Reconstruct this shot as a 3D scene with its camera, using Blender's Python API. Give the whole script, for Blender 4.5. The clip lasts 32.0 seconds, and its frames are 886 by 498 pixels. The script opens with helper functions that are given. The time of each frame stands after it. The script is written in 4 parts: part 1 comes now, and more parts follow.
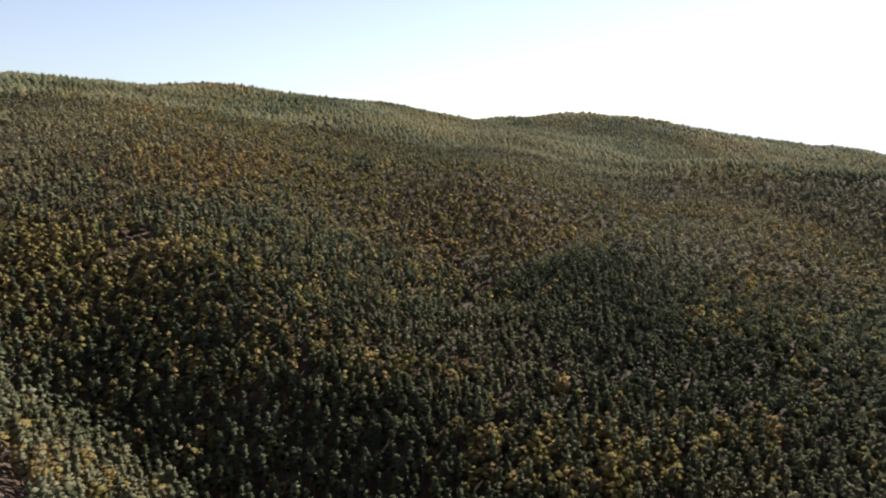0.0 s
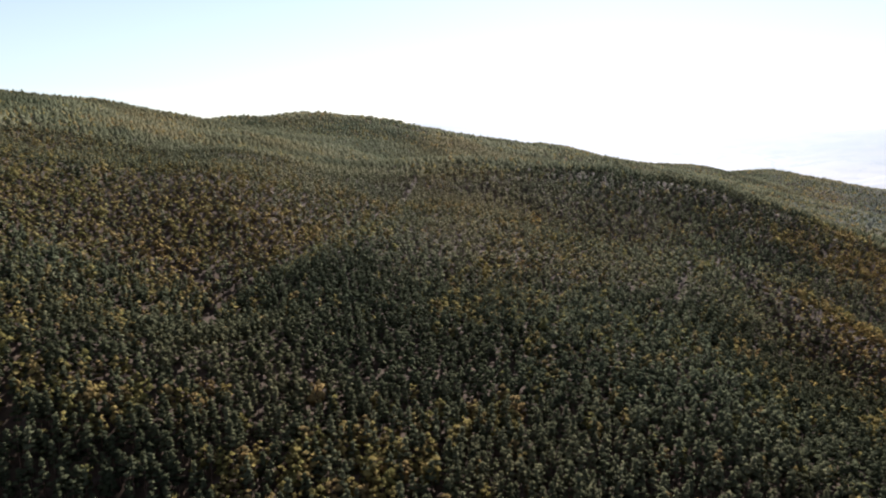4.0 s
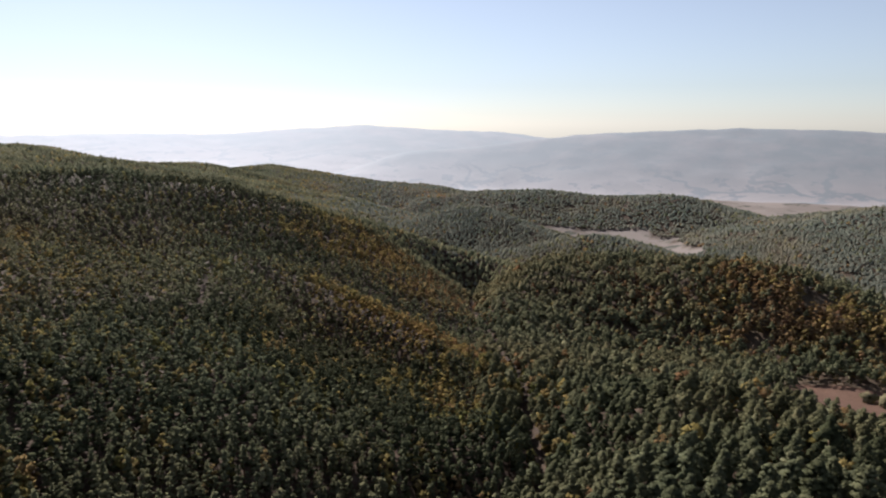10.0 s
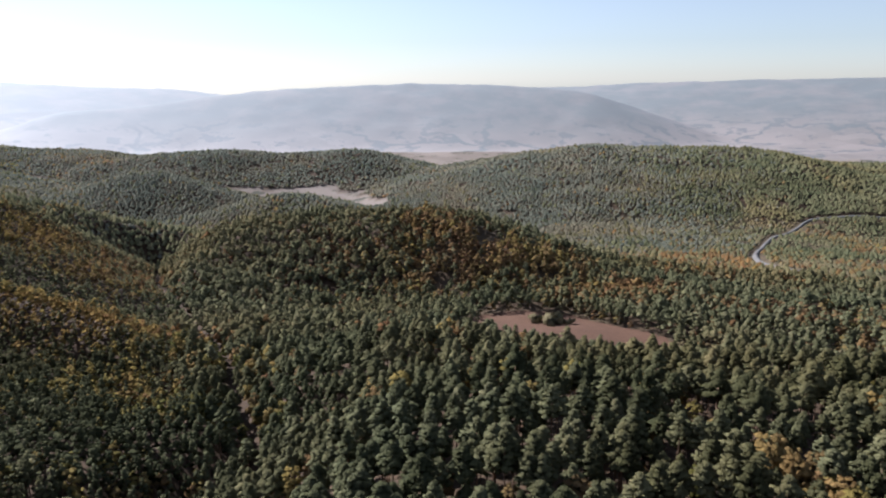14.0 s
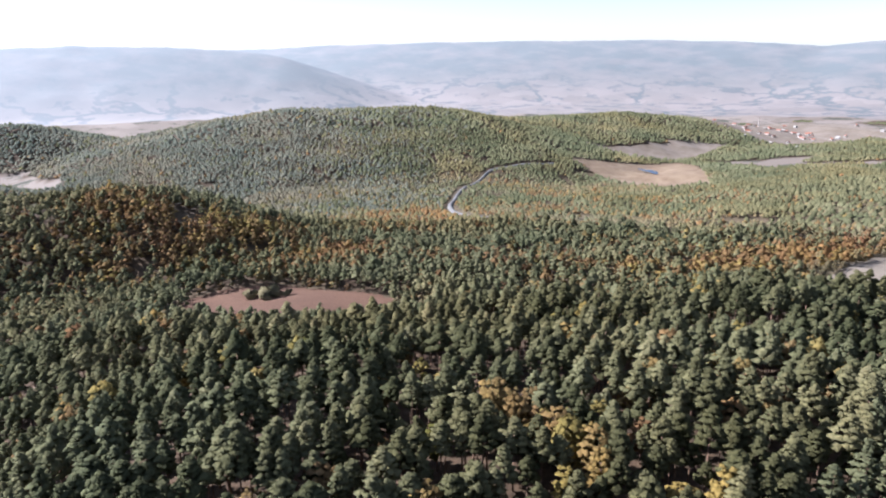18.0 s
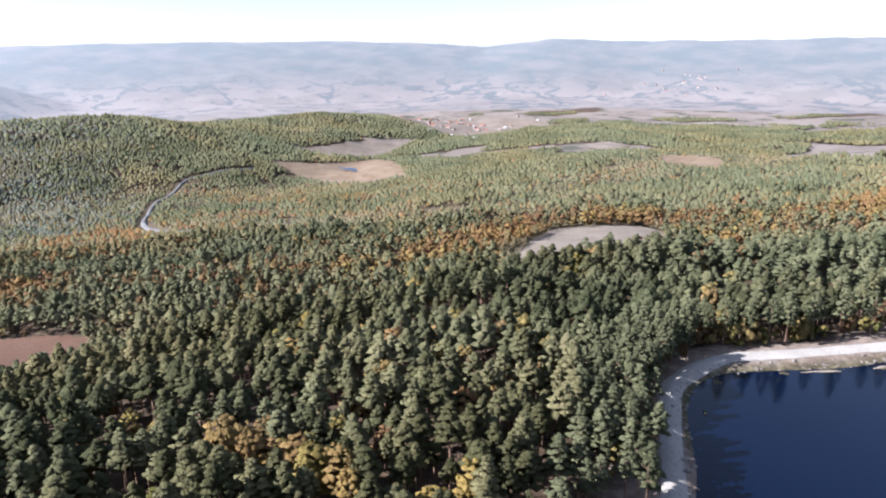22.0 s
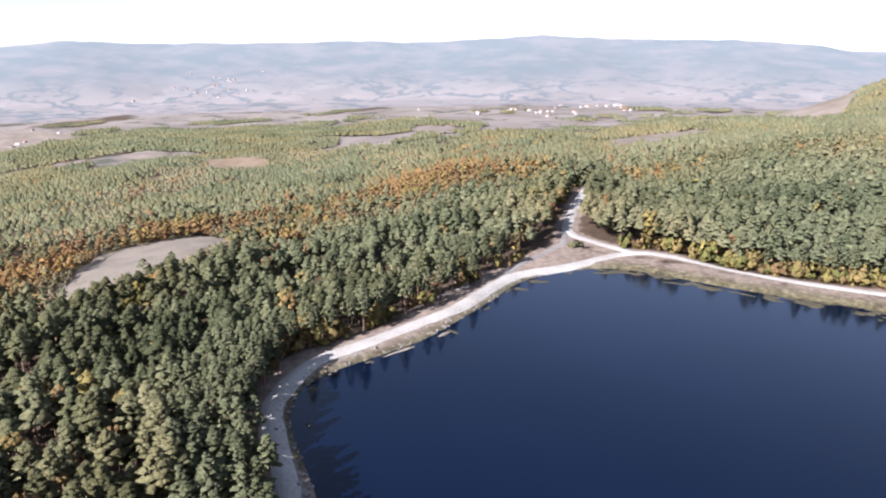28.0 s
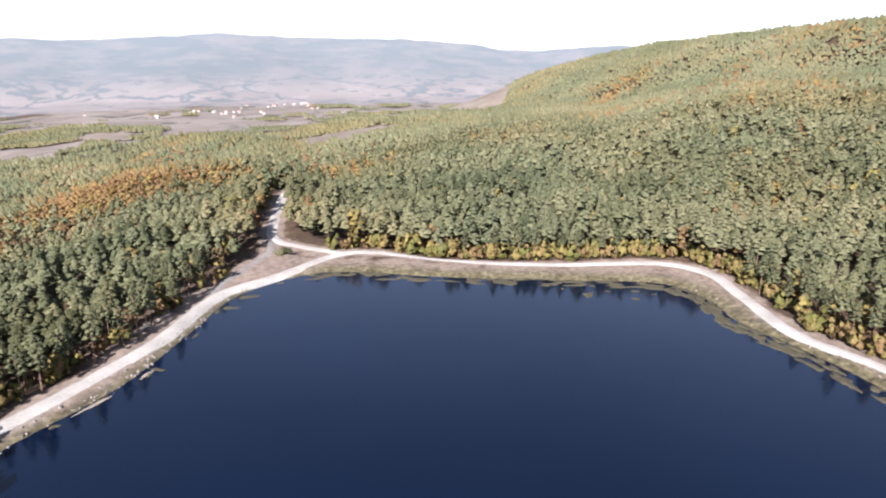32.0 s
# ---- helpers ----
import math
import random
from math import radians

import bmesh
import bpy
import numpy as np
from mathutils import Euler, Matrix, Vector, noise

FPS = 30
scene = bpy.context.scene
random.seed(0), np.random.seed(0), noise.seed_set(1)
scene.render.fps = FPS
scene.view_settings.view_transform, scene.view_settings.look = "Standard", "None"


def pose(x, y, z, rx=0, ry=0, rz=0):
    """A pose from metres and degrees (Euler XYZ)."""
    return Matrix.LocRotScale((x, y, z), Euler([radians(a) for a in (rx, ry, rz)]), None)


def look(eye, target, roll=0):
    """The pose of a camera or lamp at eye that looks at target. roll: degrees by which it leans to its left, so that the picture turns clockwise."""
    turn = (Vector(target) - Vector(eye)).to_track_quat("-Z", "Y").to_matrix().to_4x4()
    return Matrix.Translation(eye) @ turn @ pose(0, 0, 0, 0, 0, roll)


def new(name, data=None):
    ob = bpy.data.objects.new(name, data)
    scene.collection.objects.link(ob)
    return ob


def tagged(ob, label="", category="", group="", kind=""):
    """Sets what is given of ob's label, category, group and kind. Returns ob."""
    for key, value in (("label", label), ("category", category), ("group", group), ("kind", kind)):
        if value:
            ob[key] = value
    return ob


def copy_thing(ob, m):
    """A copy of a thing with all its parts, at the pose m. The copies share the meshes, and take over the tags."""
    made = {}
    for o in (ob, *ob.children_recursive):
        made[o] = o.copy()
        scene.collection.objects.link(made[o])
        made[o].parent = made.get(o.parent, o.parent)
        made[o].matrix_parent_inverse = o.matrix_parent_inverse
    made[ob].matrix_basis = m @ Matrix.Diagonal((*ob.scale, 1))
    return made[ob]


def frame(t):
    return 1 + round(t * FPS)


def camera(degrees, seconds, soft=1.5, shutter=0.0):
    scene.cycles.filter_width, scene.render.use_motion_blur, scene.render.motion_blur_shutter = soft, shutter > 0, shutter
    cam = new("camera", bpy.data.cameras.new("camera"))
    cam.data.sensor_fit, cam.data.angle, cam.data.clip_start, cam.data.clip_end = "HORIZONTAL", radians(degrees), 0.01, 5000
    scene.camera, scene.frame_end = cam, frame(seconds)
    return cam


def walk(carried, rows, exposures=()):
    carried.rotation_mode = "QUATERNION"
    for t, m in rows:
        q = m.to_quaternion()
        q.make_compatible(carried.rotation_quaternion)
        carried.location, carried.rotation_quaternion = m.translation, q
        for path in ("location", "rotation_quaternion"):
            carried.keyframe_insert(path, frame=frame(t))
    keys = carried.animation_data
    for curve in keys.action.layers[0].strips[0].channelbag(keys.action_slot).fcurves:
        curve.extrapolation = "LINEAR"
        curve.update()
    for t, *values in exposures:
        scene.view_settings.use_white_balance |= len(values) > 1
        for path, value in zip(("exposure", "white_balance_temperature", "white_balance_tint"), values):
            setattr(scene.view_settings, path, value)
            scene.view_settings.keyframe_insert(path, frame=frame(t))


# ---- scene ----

# seconds, stops, kelvin, tint
EXPOSURES = [(0.0, 1.0, 6250, 15), (3.0, 0.97, 6100, 14), (7.0, 0.72, 6050, 14), (10.0, 0.56, 6200, 15), (13.0, 0.78, 5900, 15), (14.5, 1.0, 5850, 15), (16.5, 1.46, 5650, 16), (18.0, 1.54, 5600, 16),
             (22.0, 1.58, 5580, 16), (25.0, 1.6, 5600, 16), (28.0, 1.58, 5700, 17), (32.0, 1.56, 5900, 17)]

# ---- camera: a drone that drifts slowly and pans to its right ----
cam = camera(64.98, 32.0, soft=2.1)
# seconds, x, y, z, tilt, roll, heading (clockwise from +y)
FLIGHT = [
    (0, -0.07, -0.09, 72.09, -9.98, 0.16, 0.00),
    (0.5, -0.06, 0.70, 72.10, -10.01, 0.20, 2.43),
    (1, -0.04, 1.51, 72.11, -10.02, 0.16, 5.16),
    (1.5, -0.00, 2.34, 72.11, -10.02, 0.15, 7.78),
    (2, 0.06, 3.17, 72.11, -10.01, 0.14, 10.54),
    (2.5, 0.14, 4.02, 72.11, -9.99, 0.12, 13.14),
    (3, 0.26, 4.87, 72.12, -9.99, 0.10, 15.90),
    (3.5, 0.42, 5.72, 72.11, -9.97, 0.10, 18.51),
    (5.5, 1.46, 9.05, 72.10, -10.02, 0.08, 29.55),
    (6, 1.83, 9.86, 72.09, -9.99, 0.01, 32.40),
    (6.5, 2.25, 10.64, 72.08, -10.01, -0.00, 35.06),
    (7, 2.71, 11.41, 72.07, -10.00, 0.00, 37.99),
    (7.5, 3.22, 12.15, 72.07, -9.99, -0.03, 40.83),
    (8, 3.78, 12.86, 72.06, -10.00, -0.05, 43.99),
    (8.5, 4.37, 13.54, 72.04, -10.04, -0.04, 46.97),
    (9, 5.01, 14.20, 72.03, -10.00, -0.04, 50.73),
    (9.5, 5.69, 14.82, 72.02, -10.02, -0.09, 55.31),
    (10, 6.40, 15.40, 72.01, -10.13, -0.04, 60.19),
    (10.5, 7.15, 15.95, 71.99, -10.30, -0.14, 64.29),
    (11, 7.93, 16.46, 71.98, -10.48, -0.13, 67.42),
    (11.5, 8.74, 16.93, 71.97, -10.82, -0.18, 70.39),
    (12, 9.58, 17.35, 71.95, -11.34, -0.22, 73.50),
    (12.5, 10.43, 17.73, 71.94, -11.89, -0.20, 76.43),
    (13, 11.31, 18.07, 71.92, -12.51, -0.27, 79.59),
    (13.5, 12.21, 18.36, 71.91, -13.07, -0.28, 82.53),
    (14, 13.12, 18.61, 71.89, -13.68, -0.26, 85.67),
    (14.5, 14.05, 18.81, 71.88, -14.27, -0.31, 88.62),
    (16.5, 17.80, 19.12, 71.81, -16.24, -0.19, 100.80),
    (17, 18.74, 19.07, 71.80, -16.55, -0.12, 103.96),
    (17.5, 19.68, 18.98, 71.79, -16.64, -0.08, 106.96),
    (18, 20.61, 18.83, 71.77, -16.63, -0.09, 110.14),
    (18.5, 21.53, 18.64, 71.76, -16.65, -0.03, 113.14),
    (19, 22.44, 18.39, 71.75, -16.64, 0.00, 116.31),
    (19.5, 23.33, 18.10, 71.73, -16.63, 0.01, 119.28),
    (20, 24.21, 17.76, 71.72, -16.61, -0.02, 122.44),
    (20.5, 25.07, 17.37, 71.71, -16.59, -0.07, 125.39),
    (21, 25.91, 16.94, 71.70, -16.58, -0.06, 128.56),
    (21.5, 26.72, 16.45, 71.69, -16.57, -0.06, 131.51),
    (22, 27.52, 15.93, 71.68, -16.56, -0.05, 134.67),
    (22.5, 28.29, 15.35, 71.67, -16.55, -0.08, 137.60),
    (23, 29.03, 14.74, 71.66, -16.51, -0.03, 140.79),
    (23.5, 29.74, 14.08, 71.66, -16.50, -0.01, 143.74),
    (24, 30.43, 13.38, 71.65, -16.47, 0.01, 146.84),
    (24.5, 31.08, 12.64, 71.65, -16.46, 0.06, 149.78),
    (25, 31.69, 11.86, 71.65, -16.42, 0.06, 152.90),
    (25.5, 32.28, 11.04, 71.64, -16.40, 0.06, 155.81),
    (27.5, 34.21, 7.42, 71.65, -16.32, 0.09, 167.97),
    (28, 34.58, 6.43, 71.66, -16.32, 0.08, 171.13),
    (28.5, 34.90, 5.41, 71.66, -16.32, 0.13, 174.12),
    (29, 35.17, 4.37, 71.67, -16.33, 0.19, 177.29),
    (29.5, 35.39, 3.30, 71.68, -16.35, 0.22, 180.26),
    (30, 35.55, 2.21, 71.70, -16.38, 0.27, 183.42),
    (30.5, 35.64, 1.09, 71.71, -16.37, 0.23, 186.49),
    (31, 35.66, -0.05, 71.72, -16.37, 0.28, 189.78),
    (31.5, 35.61, -1.22, 71.74, -16.37, 0.34, 192.99),
    (32, 35.48, -2.40, 71.76, -16.36, 0.26, 196.11),
]
PATH = [(t, pose(x, y, z, 90 + tilt, 0, -head) @ pose(0, 0, 0, 0, 0, lean)) for t, x, y, z, tilt, lean, head in FLIGHT]
walk(cam, PATH, exposures=EXPOSURES)

# ---- sky and sun: low autumn sun, hazy air ----
SUN_HEADING, SUN_HEIGHT = 34.0, 33.0
world = bpy.data.worlds.new("sky")
scene.world = world
world.use_nodes = True
sky = world.node_tree.nodes.new("ShaderNodeTexSky")
sky.sky_type = "NISHITA"
sky.sun_disc = False
sky.sun_elevation = radians(SUN_HEIGHT)
sky.sun_rotation = radians(SUN_HEADING)
sky.altitude = 400
sky.air_density, sky.dust_density, sky.ozone_density = 1.0, 0.25, 4.0
back = world.node_tree.nodes["Background"]
back.inputs["Strength"].default_value = 0.069
pale = world.node_tree.nodes.new("ShaderNodeHueSaturation")
pale.inputs["Saturation"].default_value = 0.58
world.node_tree.links.new(sky.outputs["Color"], pale.inputs["Color"])
world.node_tree.links.new(pale.outputs["Color"], back.inputs["Color"])
lamp = bpy.data.lights.new("sun", "SUN")
lamp.energy, lamp.angle, lamp.color = 5.0, radians(0.6), (1.0, 0.955, 0.9)
sun = new("sun", lamp)
a, h = radians(SUN_HEADING), radians(SUN_HEIGHT)
sun.matrix_world = look((math.sin(a) * math.cos(h) * 900, math.cos(a) * math.cos(h) * 900, math.sin(h) * 900), (0, 0, 0))

# ---- materials ----
class Nodes:
    def __init__(self, name, rough=0.9):
        self.m = bpy.data.materials.new(name)
        self.m.use_nodes = True
        self.t = self.m.node_tree
        self.b = self.t.nodes["Principled BSDF"]
        self.b.inputs["Roughness"].default_value = rough
        self.b.inputs["Specular IOR Level"].default_value = 0.2
        self.where = self.t.nodes.new("ShaderNodeTexCoord").outputs["Object"]

    def link(self, a, b):
        self.t.links.new(a, b)

    def noise(self, scale, detail=3.0, rough=0.55):
        n = self.t.nodes.new("ShaderNodeTexNoise")
        n.inputs["Scale"].default_value, n.inputs["Detail"].default_value, n.inputs["Roughness"].default_value = scale, detail, rough
        self.link(self.where, n.inputs["Vector"])
        return n.outputs["Fac"]

    def ramp(self, fac, stops):
        r = self.t.nodes.new("ShaderNodeValToRGB")
        e = r.color_ramp.elements
        while len(e) < len(stops):
            e.new(0.5)
        for el, (p, c) in zip(e, stops):
            el.position, el.color = p, (*c, 1)
        self.link(fac, r.inputs["Fac"])
        return r.outputs["Color"]

    def mix(self, fac, a, b, mode="MIX"):
        n = self.t.nodes.new("ShaderNodeMix")
        n.data_type, n.blend_type = "RGBA", mode
        for value, socket in ((fac, n.inputs[0]), (a, n.inputs[6]), (b, n.inputs[7])):
            if isinstance(value, (int, float)):
                socket.default_value = value
            elif isinstance(value, tuple):
                socket.default_value = (*value, 1)
            else:
                self.link(value, socket)
        return n.outputs[2]

    def attribute(self, name):
        n = self.t.nodes.new("ShaderNodeAttribute")
        n.attribute_name = name
        return n.outputs["Fac"]

    def bump(self, fac, strength, distance):
        n = self.t.nodes.new("ShaderNodeBump")
        n.inputs["Strength"].default_value, n.inputs["Distance"].default_value = strength, distance
        self.link(fac, n.inputs["Height"])
        self.link(n.outputs["Normal"], self.b.inputs["Normal"])

    def colour(self, c):
        if isinstance(c, tuple):
            self.b.inputs["Base Color"].default_value = (*c, 1)
        else:
            self.link(c, self.b.inputs["Base Color"])
        return self.m


def earth(name, dark, mid, pale, small=0.9, large=0.02, relief=0.4):
    n = Nodes(name, 0.95)
    fine, broad = n.noise(small, 5), n.noise(large, 4)
    c = n.ramp(broad, [(0.3, dark), (0.5, mid), (0.72, pale)])
    c = n.mix(0.45, c, n.ramp(fine, [(0.3, dark), (0.7, pale)]))
    n.bump(fine, 0.5, relief)
    return n.colour(c)


def leaves(name, stops, glow=0.09):
    """Foliage: tint runs over the stops from tree to tree, with a fine change from tuft to tuft."""
    n = Nodes(name, 0.95)
    n.b.inputs["Specular IOR Level"].default_value = 0.03
    rand = n.t.nodes.new("ShaderNodeNewGeometry").outputs["Random Per Island"]
    c = n.ramp(n.attribute("tint"), stops)
    c = n.mix(0.55, c, n.ramp(rand, [(0.0, (0.86, 0.87, 0.85)), (0.6, (0.99, 0.99, 0.98)), (1.0, (1.13, 1.12, 1.08))]), "MULTIPLY")
    c = n.mix(0.35, c, n.ramp(n.noise(0.035, 3), [(0.35, (0.72, 0.78, 0.75)), (0.65, (1.2, 1.15, 1.1))]), "MULTIPLY")
    c = n.mix(0.7, c, n.ramp(n.noise(0.007, 4, 0.6), [(0.36, (0.78, 0.9, 0.9)), (0.5, (0.98, 1.0, 0.96)), (0.66, (1.22, 1.04, 0.86))]), "MULTIPLY")
    spray = n.noise(1.3, 4, 0.7)
    # shade of the gaps between sprays, darkened into the colour by noise
    c = n.mix(0.75, c, n.ramp(spray, [(0.34, (0.5, 0.52, 0.55)), (0.5, (1.0, 1.0, 1.0)), (0.66, (1.3, 1.26, 1.15))]), "MULTIPLY")
    n.bump(spray, 0.8, 0.5)
    soft = n.t.nodes.new("ShaderNodeBsdfTranslucent")
    both = n.t.nodes.new("ShaderNodeMixShader")
    both.inputs[0].default_value = glow
    n.link(c, soft.inputs["Color"])
    n.link(n.b.outputs[0], both.inputs[1])
    n.link(soft.outputs[0], both.inputs[2])
    n.link(both.outputs[0], n.t.nodes["Material Output"].inputs["Surface"])
    return n.colour(c)


def bark(name, dark, pale):
    n = Nodes(name, 0.9)
    c = n.ramp(n.noise(2.5, 4), [(0.3, dark), (0.7, pale)])
    return n.colour(c)


def pond_water():
    n = Nodes("pond_water", 0.09)
    n.b.inputs["Specular IOR Level"].default_value = 0.5
    n.b.inputs["Specular Tint"].default_value = (0.62, 0.82, 1.0, 1)
    n.b.inputs["IOR"].default_value = 1.33
    n.bump(n.noise(0.9, 3), 0.15, 0.15)
    return n.colour(n.ramp(n.noise(0.012, 2), [(0.35, (0.0012, 0.004, 0.013)), (0.7, (0.002, 0.0055, 0.018))]))


def parcels(n, size, dark, mid, pale):
    """Fields of many sizes and colours, with scrub along them."""
    cell = n.t.nodes.new("ShaderNodeTexVoronoi")
    cell.inputs["Scale"].default_value = 1.0 / size
    warp = n.t.nodes.new("ShaderNodeMix")
    warp.data_type = "VECTOR"
    warp.inputs[0].default_value = 0.5
    wob = n.t.nodes.new("ShaderNodeTexNoise")
    wob.inputs["Scale"].default_value, wob.inputs["Detail"].default_value = 1.3 / size, 4
    n.link(n.where, wob.inputs["Vector"])
    far = n.t.nodes.new("ShaderNodeVectorMath")
    far.operation = "MULTIPLY_ADD"
    far.inputs[1].default_value = (size * 1.6,) * 3
    n.link(wob.outputs["Color"], far.inputs[0])
    n.link(n.where, far.inputs[2])
    n.link(far.outputs[0], cell.inputs["Vector"])
    n.warped = far.outputs[0]
    bw = n.t.nodes.new("ShaderNodeSeparateColor")
    n.link(cell.outputs["Color"], bw.inputs[0])
    c = n.ramp(bw.outputs[0], [(0.0, mid), (0.45, pale), (0.75, tuple(0.5 * (a + b) for a, b in zip(mid, pale))), (1.0, mid)])
    scrub = n.ramp(n.noise(1.6 / size, 8, 0.62), [(0.56, (0, 0, 0)), (0.6, (1, 1, 1))])
    return n.mix(scrub, c, dark)


def far_land():
    """Distance behind several kilometres of haze, painted as a glow and greyed base colours."""
    n = Nodes("hazy_distance", 1.0)
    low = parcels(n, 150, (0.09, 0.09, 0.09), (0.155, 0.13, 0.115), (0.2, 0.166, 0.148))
    creek = n.t.nodes.new("ShaderNodeTexVoronoi")
    creek.feature = "DISTANCE_TO_EDGE"
    creek.inputs["Scale"].default_value = 0.0017
    n.link(n.warped, creek.inputs["Vector"])
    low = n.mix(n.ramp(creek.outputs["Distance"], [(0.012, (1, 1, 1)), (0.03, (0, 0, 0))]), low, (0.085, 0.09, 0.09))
    # upland woods greyed towards blue, with haze in the base colour
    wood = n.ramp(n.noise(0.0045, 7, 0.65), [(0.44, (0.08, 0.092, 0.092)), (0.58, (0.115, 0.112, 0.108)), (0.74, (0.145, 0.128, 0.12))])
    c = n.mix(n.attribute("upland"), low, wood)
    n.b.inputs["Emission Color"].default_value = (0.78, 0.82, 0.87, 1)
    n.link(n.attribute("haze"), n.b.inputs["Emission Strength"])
    return n.colour(c)


def ground_cover():
    """Forest floor, turning to pale dust round the pond and to dry steppe out on the plain."""
    n = Nodes("ground_cover", 0.95)
    fine, mid = n.noise(0.6, 5), n.noise(0.12, 4)
    floor = n.mix(0.5, n.ramp(mid, [(0.3, (0.035, 0.024, 0.015)), (0.55, (0.075, 0.048, 0.028)), (0.75, (0.13, 0.078, 0.042))]),
                  n.ramp(fine, [(0.3, (0.03, 0.021, 0.014)), (0.7, (0.12, 0.076, 0.044))]))
    heath = n.mix(0.5, n.ramp(mid, [(0.3, (0.075, 0.06, 0.036)), (0.6, (0.15, 0.115, 0.066))]), n.ramp(fine, [(0.3, (0.07, 0.058, 0.034)), (0.7, (0.175, 0.135, 0.08))]))
    floor = n.mix(n.attribute("heath"), floor, heath)
    bare = n.mix(0.5, n.ramp(mid, [(0.3, (0.1, 0.078, 0.06)), (0.5, (0.19, 0.16, 0.13)), (0.7, (0.28, 0.245, 0.205))]),
                 n.ramp(fine, [(0.32, (0.1, 0.08, 0.062)), (0.6, (0.29, 0.255, 0.22))]))
    steppe = parcels(n, 130, (0.07, 0.068, 0.048), (0.16, 0.128, 0.103), (0.23, 0.19, 0.158))
    edge = n.t.nodes.new("ShaderNodeMath")
    edge.operation = "ADD"
    n.link(n.attribute("bank"), edge.inputs[0])
    n.link(mid, edge.inputs[1])
    half = n.t.nodes.new("ShaderNodeMath")
    half.operation = "MULTIPLY"
    half.inputs[1].default_value = 0.5
    n.link(edge.outputs[0], half.inputs[0])
    trodden = n.mix(0.5, n.ramp(mid, [(0.3, (0.1, 0.07, 0.05)), (0.6, (0.22, 0.165, 0.125))]), n.ramp(fine, [(0.32, (0.09, 0.065, 0.045)), (0.65, (0.3, 0.23, 0.18))]))
    c = n.mix(n.ramp(half.outputs[0], [(0.31, (0, 0, 0)), (0.42, (1, 1, 1))]), floor, trodden)
    c = n.mix(n.ramp(half.outputs[0], [(0.6, (0, 0, 0)), (0.72, (1, 1, 1))]), c, bare)
    c = n.mix(n.attribute("marsh"), c, n.ramp(fine, [(0.3, (0.026, 0.022, 0.011)), (0.5, (0.085, 0.07, 0.036)), (0.72, (0.18, 0.15, 0.085))]))
    c = n.mix(n.attribute("dry"), c, steppe)
    n.bump(fine, 0.5, 0.3)
    return n.colour(c)


MAT = {
    "ground": ground_cover(),
    "bank": earth("pond_bank", (0.12, 0.1, 0.065), (0.26, 0.2, 0.14), (0.42, 0.35, 0.27), 0.5, 0.06),
    "far": far_land(),
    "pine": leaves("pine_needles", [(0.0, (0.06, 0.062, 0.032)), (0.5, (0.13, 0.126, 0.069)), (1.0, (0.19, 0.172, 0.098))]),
    "autumn": leaves("autumn_leaves", [(0.0, (0.12, 0.12, 0.04)), (0.25, (0.26, 0.2, 0.07)), (0.5, (0.22, 0.142, 0.068)), (0.75, (0.185, 0.102, 0.057)), (1.0, (0.125, 0.085, 0.05))], 0.25),
    "scrub": leaves("pale_scrub", [(0.0, (0.12, 0.11, 0.058)), (0.5, (0.18, 0.152, 0.088)), (1.0, (0.24, 0.188, 0.115))], 0.12),
    # haze put into the leaf colour of the far hill woods
    "hazed_leaves": leaves("haze_paled_leaves", [(0.0, (0.12, 0.122, 0.095)), (0.5, (0.155, 0.152, 0.118)), (1.0, (0.19, 0.178, 0.138))], 0.12),
    "rock": earth("bank_rock", (0.1, 0.085, 0.07), (0.2, 0.175, 0.15), (0.34, 0.3, 0.26), 2.0, 0.4, 0.1),
    "dead": bark("dead_wood", (0.25, 0.22, 0.19), (0.5, 0.46, 0.41)),
    "plaster": earth("house_wall", (0.28, 0.25, 0.22), (0.4, 0.37, 0.33), (0.52, 0.49, 0.45), 0.8, 0.1, 0.02),
    "tiles": earth("roof_tiles", (0.2, 0.08, 0.05), (0.28, 0.12, 0.08), (0.34, 0.17, 0.12), 1.5, 0.2, 0.05),
    "bark": bark("pine_bark", (0.07, 0.045, 0.03), (0.24, 0.15, 0.1)),
    "water": pond_water(),
    "gravel": earth("crushed_stone", (0.22, 0.195, 0.165), (0.36, 0.325, 0.28), (0.45, 0.41, 0.36), 1.4, 0.08, 0.15),
    "track": earth("pale_track", (0.13, 0.11, 0.095), (0.2, 0.178, 0.155), (0.26, 0.235, 0.21), 0.6, 0.05, 0.15),
    "red_field": earth("ploughed_soil", (0.08, 0.042, 0.026), (0.115, 0.062, 0.038), (0.15, 0.085, 0.055), 0.7, 0.04, 0.2),
    "grey_field": earth("stubble", (0.125, 0.1, 0.075), (0.185, 0.15, 0.112), (0.23, 0.19, 0.145), 0.5, 0.05, 0.2),
    "pale_field": earth("dry_grass", (0.12, 0.09, 0.06), (0.19, 0.15, 0.115), (0.25, 0.205, 0.165), 0.06, 0.012, 0.3),
    "wet_grass": earth("rusty_marsh_grass", (0.12, 0.078, 0.046), (0.19, 0.13, 0.08), (0.26, 0.195, 0.13), 0.08, 0.03, 0.3),
    "asphalt": earth("grey_road", (0.1, 0.095, 0.09), (0.15, 0.142, 0.133), (0.2, 0.19, 0.178), 0.3, 0.03, 0.05),
    "marsh": earth("water_weed", (0.03, 0.025, 0.014), (0.06, 0.05, 0.028), (0.1, 0.086, 0.052), 0.8, 0.08, 0.1),
}

